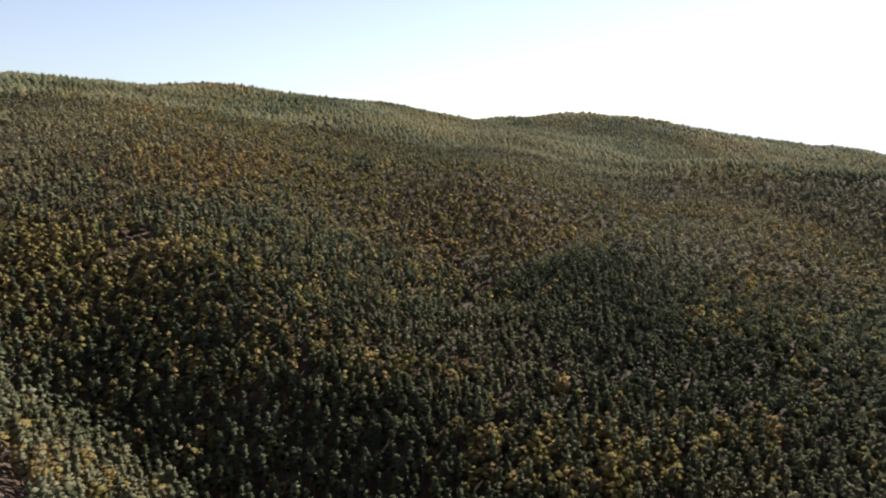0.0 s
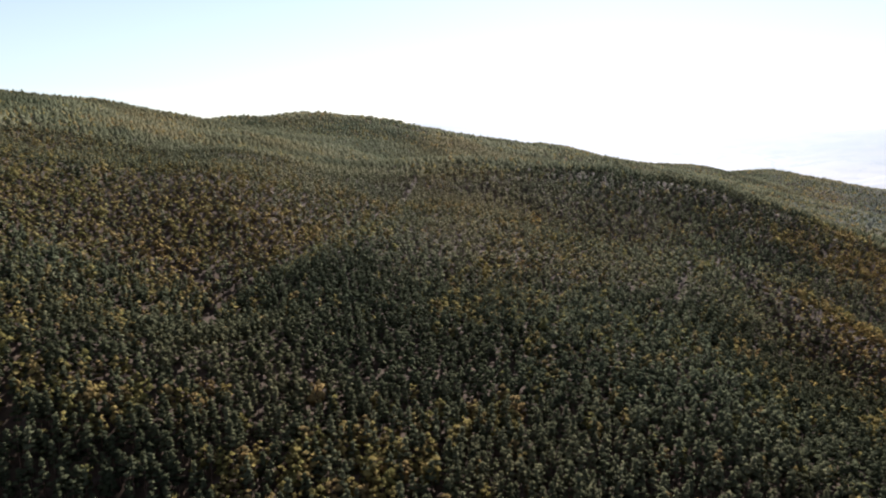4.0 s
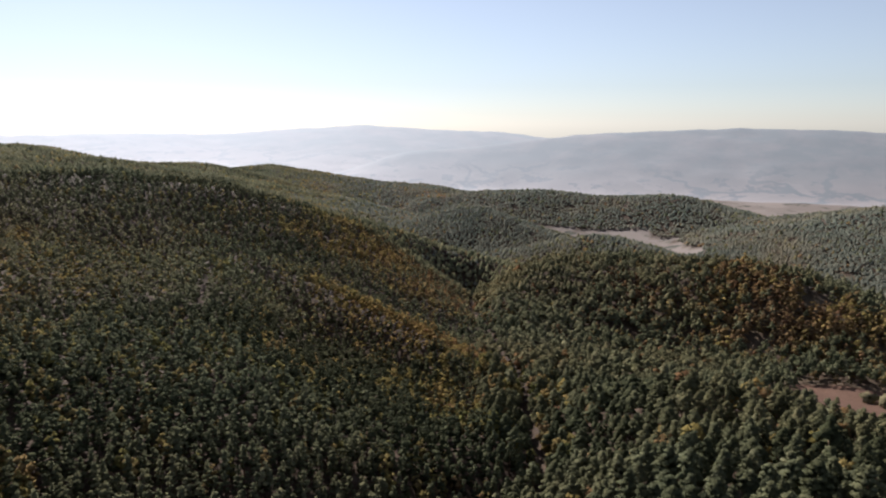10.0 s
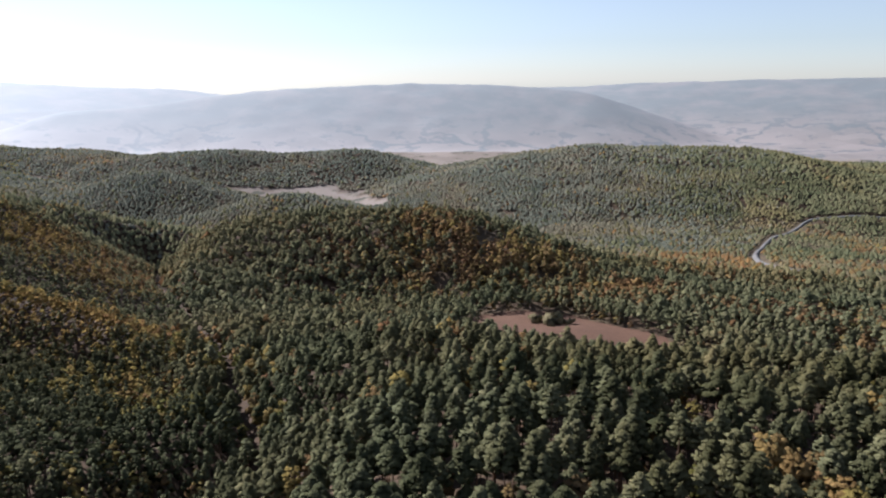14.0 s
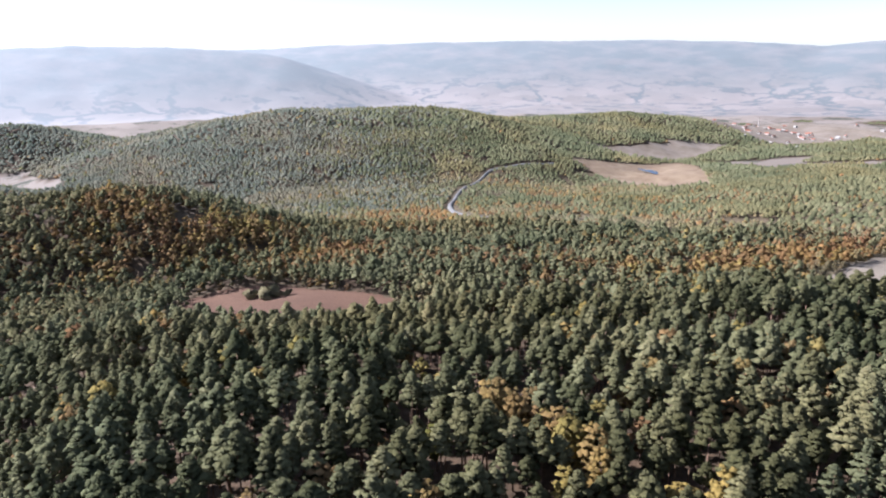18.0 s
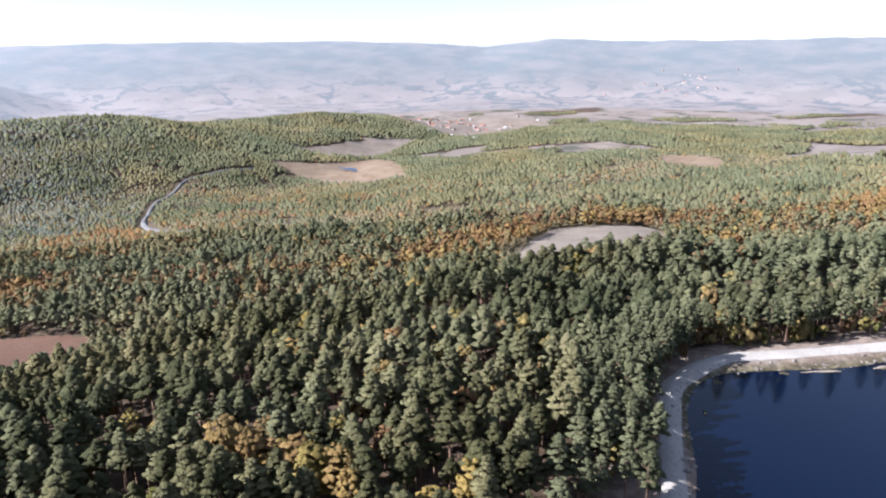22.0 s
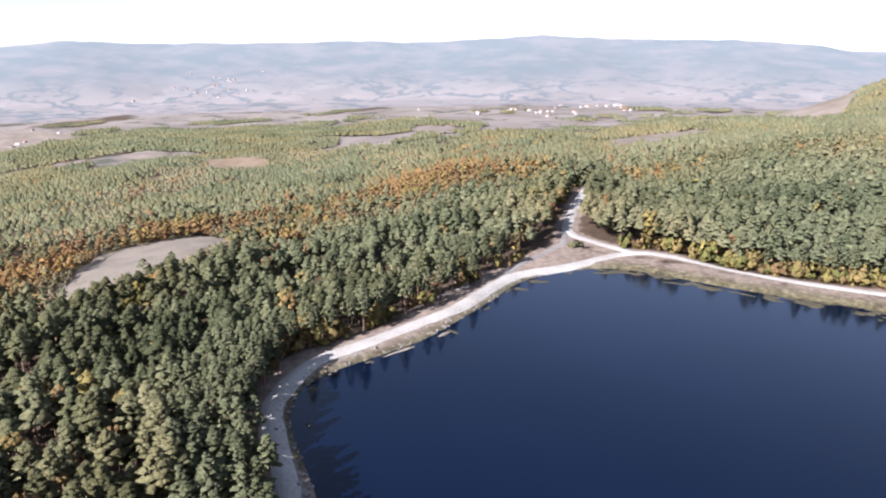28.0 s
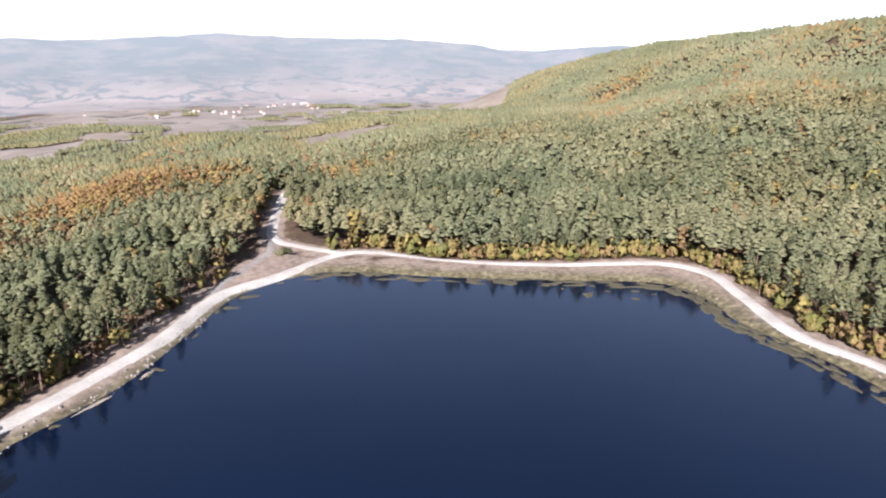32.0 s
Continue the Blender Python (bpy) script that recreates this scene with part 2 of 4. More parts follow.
# ---- landforms ----
CENTRE = (15.0, 10.0)
HEADINGS = [-60, -30, 0, 20, 40, 50, 60, 75, 95, 120, 150, 180, 205, 220, 235, 300]
RANGES = [0, 100, 160, 205, 250, 310, 420, 600, 900, 1400, 2200, 3200, 5000]
# height of the general ground along each heading
FALL = {
    -60: [3, 0, -5, -4, 2, 15, 45, 80, 95, 100, 100, 100, 100],
    -30: [3, -8, -18, -9, 2, 14, 45, 80, 95, 80, 60, 50, 40],
    0: [3, -14, -22, -12, -2, 9, 36, 48, 45, 20, 0, 0, 0],
    20: [3, -16, -22, -14, -8, -8, 8, 10, -20, -30, -40, -50, -60],
    40: [3, -16, -24, -18, -14, -14, -12, -20, -60, -90, -100, -110, -110],
    50: [3, -10, -24, -30, -36, -46, -60, -74, -95, -120, -140, -150, -170],
    60: [3, -2, -16, -38, -48, -56, -66, -80, -110, -150, -175, -180, -190],
    75: [3, 2, -9, -24, -44, -58, -74, -92, -125, -165, -185, -190, -190],
    95: [3, 3, -7, -20, -42, -58, -68, -90, -125, -165, -185, -195, -190],
    120: [3, 3, -6, -16, -42, -58, -68, -88, -122, -165, -185, -185, -180],
    150: [3, 3, -3, -7, -22, -44, -54, -68, -74, -110, -150, -170, -180],
    180: [3, 2, 0, -1, -3, -6, -18, -28, -36, -80, -125, -160, -180],
    205: [3, 2, 0, 0, 1, 2, 3, 4, 0, -60, -110, -150, -170],
    220: [3, 2, 1, 1, 2, 4, 14, 32, 58, 50, 0, -80, -120],
    235: [3, 2, 2, 3, 5, 10, 24, 46, 76, 80, 60, 0, -40],
    300: [3, 4, 4, 5, 7, 12, 30, 60, 90, 100, 100, 100, 100],
}
# crests: (steepness of the flanks, roundness of the top, points x, y, z)
CRESTS = {
    'mountain': (0.22, 80, [(-400, 646, 111), (-344, 744, 112), (-287, 832, 113), (-207, 917, 107), (-107, 994, 98), (-21, 1050, 80), (49, 1099, 70)]),
    'second hill': (0.25, 90, [(99, 1296, 67), (152, 1311, 83), (228, 1330, 90), (316, 1343, 83), (393, 1344, 64), (410, 1380, 65), (604, 1362, 42), (733, 1354, 28), (909, 1328, -4)]),
    'third hill': (0.25, 80, [(923, 1672, 24), (1107, 1616, -19), (1276, 1552, -30), (1405, 1504, -57)]),
    'fourth hill': (0.22, 80, [(1542, 1650, -69), (1574, 1548, -51), (1600, 1448, -66), (1635, 1330, -88), (1692, 1170, -97), (1717, 1039, -110), (1734, 905, -121)]),
    'shoulder': (0.4, 50, [(69, 701, 33), (144, 680, 32), (223, 637, 37), (285, 595, 38), (346, 537, 35), (381, 500, 27), (430, 444, 6), (464, 393, -11)]),
    'far spur': (0.65, 12, [(486, 437, -17), (531, 379, -23), (549, 342, -36), (575, 283, -69)]),
    'middle spur': (0.68, 12, [(439, 428, -2), (443, 363, -21), (454, 314, -44), (465, 277, -64)]),
    'near spur': (0.72, 12, [(315, 380, -11), (325, 316, -23), (316, 266, -29), (309, 225, -34), (297, 188, -41), (272, 150, -51), (253, 133, -58)]),
    'knoll': (0.45, 30, [(528, 235, -49), (550, 204, -46), (563, 160, -43), (567, 89, -38), (560, 56, -39), (541, 25, -48), (531, -6, -65), (518, -38, -85)]),
    'green hill': (0.35, 40, [(844, 359, -94), (871, 283, -73), (888, 220, -95)]),
    'dark hill': (0.4, 40, [(1029, 654, -96), (1029, 554, -68), (1026, 515, -75), (1030, 433, -111)]),
    'long hill': (0.3, 60, [(1593, 878, -112), (1618, 711, -92), (1629, 542, -99), (1631, 334, -94)]),
    'broad hill': (0.25, 120, [(1410, 83, -116), (1411, -26, -92), (1377, -179, -59), (1360, -276, -63), (1346, -406, -60), (1381, -421, -64), (1403, -509, -84), (1420, -648, -96), (1450, -806, -98), (1480, -947, -100), (1427, -1104, -111), (1398, -1217, -126)]),
    'pine ridge': (0.8, 14, [(105, 94, -17), (123, 93, -19), (149, 94, -25), (177, 96, -29), (221, 100, -32), (234, 76, -22), (235, 41, -19), (226, 18, -21), (215, -7, -22), (223, -37, -26), (205, -71, -17), (178, -112, -12), (154, -137, -6), (183, -135, -15), (175, -157, -13), (147, -200, -8), (100, -237, -4), (59, -274, -2), (33, -314, -12)]),
    'south hill': (0.42, 60, [(-416, -1693, -107), (-482, -1538, -73), (-510, -1400, -41), (-550, -1219, 17), (-588, -1086, 58), (-607, -956, 73), (-625, -819, 85), (-645, -708, 92), (-647, -634, 94)]),
    'table mountain': (0.34, 80, [(2451, 1764, -123), (2727, 1711, -48), (2963, 1494, -28), (3232, 1107, 27), (3486, 439, 55), (3511, -38, 45), (3443, -335, 18), (3375, -480, -34)]),
    'hazy mountains': (0.2, 90, [(1512, 4249, 104), (2152, 3963, 16), (2610, 3677, 27), (3026, 3342, 17), (3340, 3028, 46), (3635, 2665, 70), (3845, 2350, 44), (4065, 1944, 25), (4212, 1612, -17), (4374, 1122, -56)]),
    'horizon east': (0.2, 90, [(4601, -282, 18), (4512, -932, 47), (4299, -1649, 64), (4394, -1415, 62), (3751, -2675, 79), (3317, -3192, 62), (3087, -3412, 40), (2747, -3688, 84)]),
    'horizon south': (0.2, 90, [(3111, -3401, 37), (2750, -3694, 89), (2305, -3983, 75), (1312, -4403, 93), (1248, -4431, 94), (866, -4518, 87), (124, -4593, 133), (-359, -4577, 109), (-998, -4476, 105), (-1347, -4381, 77), (-1564, -4307, 41), (-1793, -4223, 39), (-2256, -3991, 75)]),
    'near hill': (0.5, 14, [(-115, 125, 20), (-83, 125, 15), (-63, 125, 8), (-40, 121, 1), (-29, 108, -1)]),
}
# stream beds and gullies: points x, y, z and the steepness of their sides
GULLIES = {
    "stream": ([(560, 300, -84), (470, 255, -76), (400, 205, -68), (352, 172, -62), (322, 150, -59), (270, 125, -55), (231, 104, -51), (200, 96, -50), (150, 100, -47), (100, 106, -42), (55, 110, -38)], 0.72),
    "mountain gully": ([(190, 560, 20), (120, 440, 10), (60, 365, 0), (15, 318, -9), (10, 280, -13)], 0.45),
    "near gully": ([(-110, 195, -16), (-70, 165, -22), (-30, 140, -30), (10, 115, -36)], 0.6),
    "field valley": ([(480, -20, -70), (410, -60, -63), (345, -170, -62), (310, -290, -56), (270, -380, -50), (200, -420, -46), (120, -470, -40)], 0.55),
}


def fall(x, y):
    dx, dy = x - CENTRE[0], y - CENTRE[1]
    r = np.hypot(dx, dy)
    head = (np.degrees(np.arctan2(dx, dy)) + 60) % 360 - 60
    knots = np.array(HEADINGS, float)
    table = np.array([FALL[k] for k in HEADINGS], float)
    u = np.sqrt(r)
    across = np.array([np.interp(u, np.sqrt(RANGES), row) for row in table])
    i = np.clip(np.searchsorted(knots, head, side="right") - 1, 0, len(knots) - 2)
    w = np.clip((head - knots[i]) / (knots[i + 1] - knots[i]), 0, 1)
    w = w * w * (3 - 2 * w)
    n = np.arange(len(r))
    return across[i, n] * (1 - w) + across[i + 1, n] * w


def crest_height(x, y, steep, top, points):
    best = np.full(len(x), -1e9)
    for (x0, y0, z0), (x1, y1, z1) in zip(points[:-1], points[1:]):
        lx, ly = x1 - x0, y1 - y0
        s = np.clip(((x - x0) * lx + (y - y0) * ly) / (lx * lx + ly * ly), 0, 1)
        d = np.hypot(x - x0 - s * lx, y - y0 - s * ly)
        best = np.maximum(best, z0 + s * (z1 - z0) - steep * (np.sqrt(d * d + top * top) - top))
    return best


def lattice(x, y, cell, seed):
    """Smooth noise between -1 and 1."""
    x, y = x / cell, y / cell
    i, j = np.floor(x), np.floor(y)
    u, v = x - i, y - j
    u, v = u * u * (3 - 2 * u), v * v * (3 - 2 * v)

    def at(a, b):
        q = np.sin(a * 127.1 + b * 311.7 + seed * 74.7) * 43758.5453
        return 2 * (q - np.floor(q)) - 1
    return (at(i, j) * (1 - u) + at(i + 1, j) * u) * (1 - v) + (at(i, j + 1) * (1 - u) + at(i + 1, j + 1) * u) * v


def rough_height(x, y):
    z = fall(x, y)
    for steep, top, points in CRESTS.values():
        c = crest_height(x, y, steep, top, points)
        k = 6.0
        z = np.maximum(z, c) + k * np.exp(-np.abs(z - c) / k) * 0.5
    for points, rise in GULLIES.values():
        low = -crest_height(x, y, rise, 5, [(px, py, -pz) for px, py, pz in points])
        k = 5.0
        z = np.minimum(z, low) - k * np.exp(-np.abs(z - low) / k) * 0.5
    r = np.hypot(x - CENTRE[0], y - CENTRE[1])
    z = z + lattice(x, y, 90, 1) * np.clip(r / 120 - 1, 0, 4) + lattice(x, y, 38, 2) * np.clip(r / 150 - 1, 0, 2)
    return z + lattice(x, y, 320, 3) * np.clip(r / 300 - 2, 0, 10) * np.clip((3000 - r) / 900, 0.15, 1)


# the pond's outline and the track round it
SHORE = [(71, -89), (84, -112), (84, -129), (65, -153), (52, -180), (39, -207), (12, -221), (-24, -206), (-60, -193),
         (-88, -182), (-93, -165), (-90, -149), (-93, -133), (-95, -108), (-92, -72), (-52, -48), (10, -46), (54, -60)]
TRACK = [(30, -42), (58, -62), (75, -88), (87, -110), (89, -122), (86, -136), (76, -149), (67, -162), (57, -178), (45, -205), (28, -218),
         (4, -237), (-16, -231), (-40, -215), (-66, -205), (-96, -198), (-106, -183), (-103, -165), (-97, -137), (-102, -113), (-106, -80)]
LANE = [(4, -237), (17, -249), (25, -258), (27, -270), (25, -291), (22, -314), (17, -346)]
CUT = [(47, -207), (43, -218), (36, -231), (29, -246), (28, -262)]


def away(x, y, points, closed=False):
    """Distance from a line of points."""
    best = np.full(len(x), 1e9)
    ring = points + points[:1] if closed else points
    for (x0, y0), (x1, y1) in zip(ring[:-1], ring[1:]):
        lx, ly = x1 - x0, y1 - y0
        s = np.clip(((x - x0) * lx + (y - y0) * ly) / (lx * lx + ly * ly), 0, 1)
        best = np.minimum(best, np.hypot(x - x0 - s * lx, y - y0 - s * ly))
    return best


def inside(x, y, points):
    odd = np.zeros(len(x), bool)
    for (x0, y0), (x1, y1) in zip(points, points[1:] + points[:1]):
        if y0 != y1:
            odd ^= ((y0 > y) != (y1 > y)) & (x < (x1 - x0) * (y - y0) / (y1 - y0) + x0)
    return odd


def rounded(points, closed=False, steps=6):
    """Catmull-Rom curve through points."""
    p = [points[-1]] + points + points[:2] if closed else [points[0]] + points + [points[-1]]
    out = []
    for a, b, c, d in zip(p, p[1:], p[2:], p[3:]):
        for k in range(steps):
            t = k / steps
            out.append(tuple(0.5 * (2 * b[i] + (c[i] - a[i]) * t + (2 * a[i] - 5 * b[i] + 4 * c[i] - d[i]) * t * t
                                    + (3 * b[i] - a[i] - 3 * c[i] + d[i]) * t ** 3) for i in range(2)))
    return out if closed else out + [points[-1]]


POND = rounded(SHORE, True, 4)
TRACK_LINE, LANE_LINE, CUT_LINE = rounded(TRACK), rounded(LANE), rounded(CUT)


def height(x, y):
    x, y = np.asarray(x, float).ravel(), np.asarray(y, float).ravel()
    z = rough_height(x, y)
    near = np.hypot(x + 5, y + 130) < 330
    if near.any():
        xn, yn, zn = x[near], y[near], z[near]
        out = away(xn, yn, POND, True)
        signed = np.where(inside(xn, yn, POND), -out, out)
        bank = np.where(signed < 0, np.maximum(-2.5, signed * 0.35), np.minimum(1.1, signed * 0.3))
        w = np.clip((signed - 9) / 22, 0, 1)
        w = w * w * (3 - 2 * w)
        zn = np.where(signed < 9, bank, bank * (1 - w) + zn * w)
        lane = np.minimum(away(xn, yn, LANE_LINE), away(xn, yn, CUT_LINE))
        w = np.clip((lane - 8) / 30, 0, 1)
        w = np.maximum(w * w * (3 - 2 * w), np.clip((9 - signed) / 6, 0, 1))
        z[near] = (1.1 + 0.004 * out) * (1 - w) + zn * w
    return z


def height_at(x, y):
    return float(height([x], [y])[0])

# ---- land cover: open strips, fields, and where broadleaf trees stand ----
def sector(x, y):
    dx, dy = x - CENTRE[0], y - CENTRE[1]
    return np.hypot(dx, dy), (np.degrees(np.arctan2(dx, dy)) + 60) % 360 - 60


VALLEY_ROAD = rounded([(1030, -546), (1015, -457), (989, -407), (916, -344), (846, -301), (740, -254), (660, -240), (600, -248)])
FOREST_TRACK = rounded([(300, 340), (260, 306), (223, 270), (175, 234), (149, 216), (101, 210), (80, 208), (50, 215), (20, 235)])
STREAM = rounded([(560, 300), (470, 255), (400, 205), (352, 172), (322, 150), (270, 125), (231, 104), (205, 92), (180, 84)])
MOUNTAIN_GULLY = rounded([(190, 560), (120, 440), (60, 365), (15, 318), (10, 280)])
OPENINGS = [(VALLEY_ROAD, 7), (MOUNTAIN_GULLY, 2.2), (FOREST_TRACK, 1.6), (STREAM, 2.4)]
FIELDS = [
    ([(418, 30), (425, -26), (405, -44), (368, -78), (318, -66), (310, -36), (330, 2), (375, 26)], "red_field"),
    ([(293, -288), (302, -330), (334, -406), (286, -455), (245, -424), (238, -366), (250, -330), (268, -296)], "grey_field"),
    ([(296, -974), (261, -1083), (243, -1034), (265, -889)], "pale_field"),
    ([(331, -1398), (249, -1462), (183, -1057), (273, -1216)], "pale_field"),
    ([(835, -1861), (664, -1783), (600, -1660), (756, -1715)], "pale_field"),
    ([(1212, -709), (1212, -828), (1230, -953), (1212, -1073), (1120, -900), (1130, -780)], "pale_field"),
    ([(1061, -596), (1063, -701), (1081, -838), (960, -790), (760, -640), (850, -600), (970, -600)], "wet_grass"),
    ([(515, -900), (414, -872), (375, -800), (440, -780)], "wet_grass"),
    ([(717, -1039), (659, -1040), (615, -970), (667, -955)], "pale_field"),
    ([(-10, -760), (-72, -810), (-140, -790), (-90, -720), (-30, -700)], "pale_field"),
    ([(1180, -1180), (1420, -1150), (1640, -1500), (1500, -1750), (1230, -1600), (1120, -1330)], "pale_field"),
    ([(-190, -1150), (-330, -980), (-470, -1250), (-420, -1600), (-250, -1500)], "pale_field"),
]
# broadleaf stands: x, y, half lengths, turn, share of broadleaf trees
PATCHES = [
    (-150, 500, 150, 70, 10, 0.5), (-140, 245, 70, 34, 20, 0.88), (-60, 390, 120, 50, 10, 0.74), (15, 380, 75, 36, -20, 0.8), (70, 440, 70, 40, 0, 0.6), (85, 382, 40, 20, 0, 0.75),
    (150, 460, 45, 16, 10, 0.75), (103, 265, 16, 12, 0, 0.8), (-36, 203, 40, 13, -8, 0.72), (36, 162, 30, 14, 0, 0.72),
    (78, 180, 20, 8, 0, 0.5), (-80, 140, 34, 18, 0, 0.5), (90, 475, 70, 40, 0, 0.5), (170, 312, 60, 30, 30, 0.35),
    (275, 230, 85, 34, 76, 0.2), (318, 218, 100, 28, 76, 0.92), (472, 330, 80, 24, 98, 0.85), (246, 150, 34, 16, 60, 0.8), (425, 335, 70, 30, 115, 0.9), (415, 262, 50, 24, 110, 0.85),
    (480, 355, 60, 16, 130, 0.7), (320, 156, 24, 14, 40, 0.6), (225, 101, 16, 10, 30, 0.75),
    (500, 20, 80, 36, 110, 0.92), (545, 70, 50, 30, 20, 0.85), (500, 140, 60, 40, 0, 0.3), (455, -28, 30, 20, 90, 0.7), (480, -80, 40, 20, 0, 0.55),
    (246, 34, 20, 8, 10, 0.5), (125, -32, 11, 6, 20, 0.85), (112, -35, 9, 5, 0, 0.6), (150, -28, 9, 6, 0, 0.6), (170, 30, 22, 10, 60, 0.3),
]
PATCHES_SOUTH = [
    (420, -260, 90, 40, 70, 0.48), (420, -187, 60, 22, 70, 0.44), (333, -258, 60, 24, -60, 0.58), (350, -335, 80, 22, -75, 0.58), (300, -440, 60, 28, -55, 0.58),
    (207, -425, 70, 26, 10, 0.51), (133, -560, 70, 40, 0, 0.58), (80, -500, 105, 62, -10, 0.97), (-405, -776, 80, 20, 30, 0.85), (-430, -610, 100, 20, 40, 0.7), (-30, -600, 50, 26, 20, 0.76), (125, -472, 30, 14, 0, 0.54), (100, -640, 80, 60, 0, 0.51),
    (-20, -480, 50, 40, 0, 0.8), (-263, -328, 44, 18, 40, 0.27), (-300, -600, 70, 26, 30, 0.48), (-423, -480, 90, 24, 40, 0.62),
    (-167, -235, 18, 12, 0, 0.27), (585, -155, 140, 60, 60, 0.31), (770, -310, 70, 40, 0, 0.37), (594, -419, 60, 60, 0, 0.24), (380, -184, 60, 18, 60, 0.24),
]


def WOODED(x, y):
    r, a = sector(x, y)
    a = a + 9 * lattice(x, y, 170, 17) + 4 * lattice(x, y, 60, 18)
    hill = rough_height(x, y) - fall(x, y) > np.where(a > 180, 4 + 6 * lattice(x, y, 120, 15), np.where((a > 61) & (a < 78), 20 + 8 * lattice(x, y, 120, 15), 14))
    south = (a > 122) & (a < 168) & (lattice(x, y, 240, 12) + 0.5 * lattice(x, y, 90, 13) > -0.55 + np.clip((r - 1500) / 900, 0, 0.6))
    return (r < np.where((a > 168) & (a < 205), 880, 1150) + 120 * lattice(x, y, 160, 14)) | hill | (a < 59 + 2 * lattice(x, y, 90, 16)) | south | (a > 200)

def autumn_share(x, y):
    """How many of the trees are turning broadleaf trees rather than pines."""
    r, a = sector(x, y)
    p = 0.06 + (0.09 + 0.25 * lattice(x, y, 70, 51)) * np.clip((58 - a) / 12, 0, 1) * np.clip((r - 150) / 60, 0, 1) + 0.5 * np.clip(lattice(x, y, 60, 5) + 0.45 * lattice(x, y, 23, 6) - 0.62, 0, 1)
    p = p * np.where(a < 60, 1.0, np.clip((1000 - r) / 200, 0.2, 1))
    p = p + 0.75 * np.clip(lattice(x, y, 100, 54) + 0.5 * lattice(x, y, 37, 55) - 0.42, 0, 0.8) * np.clip((a - 80) / 10, 0, 1) * np.clip((r - 420) / 80, 0, 1) * np.clip((1150 - r) / 200, 0, 1)
    for cx, cy, rx, ry, turn, share in PATCHES + PATCHES_SOUTH:
        c, s = math.cos(radians(turn)), math.sin(radians(turn))
        u, v = ((x - cx) * c + (y - cy) * s) / rx, ((y - cy) * c - (x - cx) * s) / ry
        w = np.exp(-(u * u + v * v) ** 1.5)
        p = p * (1 - w) + share * w
    near = (np.hypot(x - 300, y + 350) < 420)
    d = np.full(len(x), 1e3)
    d[near] = away(x[near], y[near], VALLEY_FLOOR) + 10 * lattice(x[near], y[near], 35, 53)
    return np.clip(p + 0.42 * np.exp(-(d / 26) ** 2), 0, 1)


# pine stands on the valley slopes: x, y, half lengths, turn
PINE_STANDS = [(405, -110, 85, 26, 54), (460, -40, 50, 20, 60), (215, -640, 120, 60, 30), (560, -480, 90, 50, 40), (700, -520, 120, 70, 20)]
# the stream in the field valley, lined with yellow and orange trees
VALLEY_FLOOR = rounded([(480, -60), (418, -150), (375, -205), (345, -260), (330, -300), (345, -360), (350, -430), (300, -480), (220, -510), (150, -560), (125, -640)])


def haze_tint(x, y):
    """Haze put into the pine colour: darker ridges round the camera, paler far slopes."""
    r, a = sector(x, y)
    near_dark = 0.25 * np.clip((330 - r) / 60, 0, 1) * np.clip((172 - a) / 14, 0, 1) * np.clip((a + 50) / 20, 0, 1)
    return (0.06 + 0.18 * np.clip(np.abs(a - 120) / 40 - 1, 0, 1)) * np.clip((r - 330) / 80, 0, 1) + 0.2 * np.clip((a - 170) / 12, 0, 1) * np.clip((330 - r) / 80, 0, 1) - near_dark


def scrub_share(x, y):
    """Young oak scrub covers much of the valley beyond the pine ridge."""
    r, a = sector(x, y)
    on_hill = rough_height(x, y) - fall(x, y) > 14
    span = np.where(on_hill & (r > 600), 0.0, 1.0) * np.clip((a - 78) / 12, 0, 1) * np.clip((176 - a) / 10, 0, 1) * np.clip((r - 290) / 60, 0, 1) * np.clip((1300 - r) / 300, 0, 1)
    for cx, cy, rx, ry, turn in PINE_STANDS:
        c, s = math.cos(radians(turn)), math.sin(radians(turn))
        u, v = ((x - cx) * c + (y - cy) * s) / rx, ((y - cy) * c - (x - cx) * s) / ry
        span = span * (1 - np.exp(-(u * u + v * v) ** 2))
    return span * np.clip(0.6 + 0.9 * lattice(x, y, 110, 31) + 0.5 * lattice(x, y, 40, 32), 0.04, 0.95)


# ---- ground ----
def mesh_object(name, verts, faces, mat, smooth=True):
    me = bpy.data.meshes.new(name)
    verts, faces = np.asarray(verts, np.float32), np.asarray(faces, np.int32)
    k = faces.shape[1]
    me.vertices.add(len(verts))
    me.vertices.foreach_set("co", verts.ravel())
    me.loops.add(faces.size)
    me.loops.foreach_set("vertex_index", faces.ravel())
    me.polygons.add(len(faces))
    me.polygons.foreach_set("loop_start", np.arange(0, faces.size, k, dtype=np.int32))
    me.polygons.foreach_set("loop_total", np.full(len(faces), k, np.int32))
    me.polygons.foreach_set("use_smooth", np.full(len(faces), smooth))
    me.update(calc_edges=True)
    for m in mat if isinstance(mat, (list, tuple)) else [mat]:
        me.materials.append(m)
    return new(name, me)


def polar_sheet(r, heads):
    R, A = np.meshgrid(r, np.radians(heads), indexing="ij")
    x, y = CENTRE[0] + R * np.sin(A), CENTRE[1] + R * np.cos(A)
    v = np.c_[x.ravel(), y.ravel(), height(x, y)]
    n = len(heads)
    i, j = np.meshgrid(np.arange(len(r) - 1), np.arange(n), indexing="ij")
    a, b = (i * n + j).ravel(), (i * n + (j + 1) % n).ravel()
    return v, np.c_[a, a + n, b + n, b]


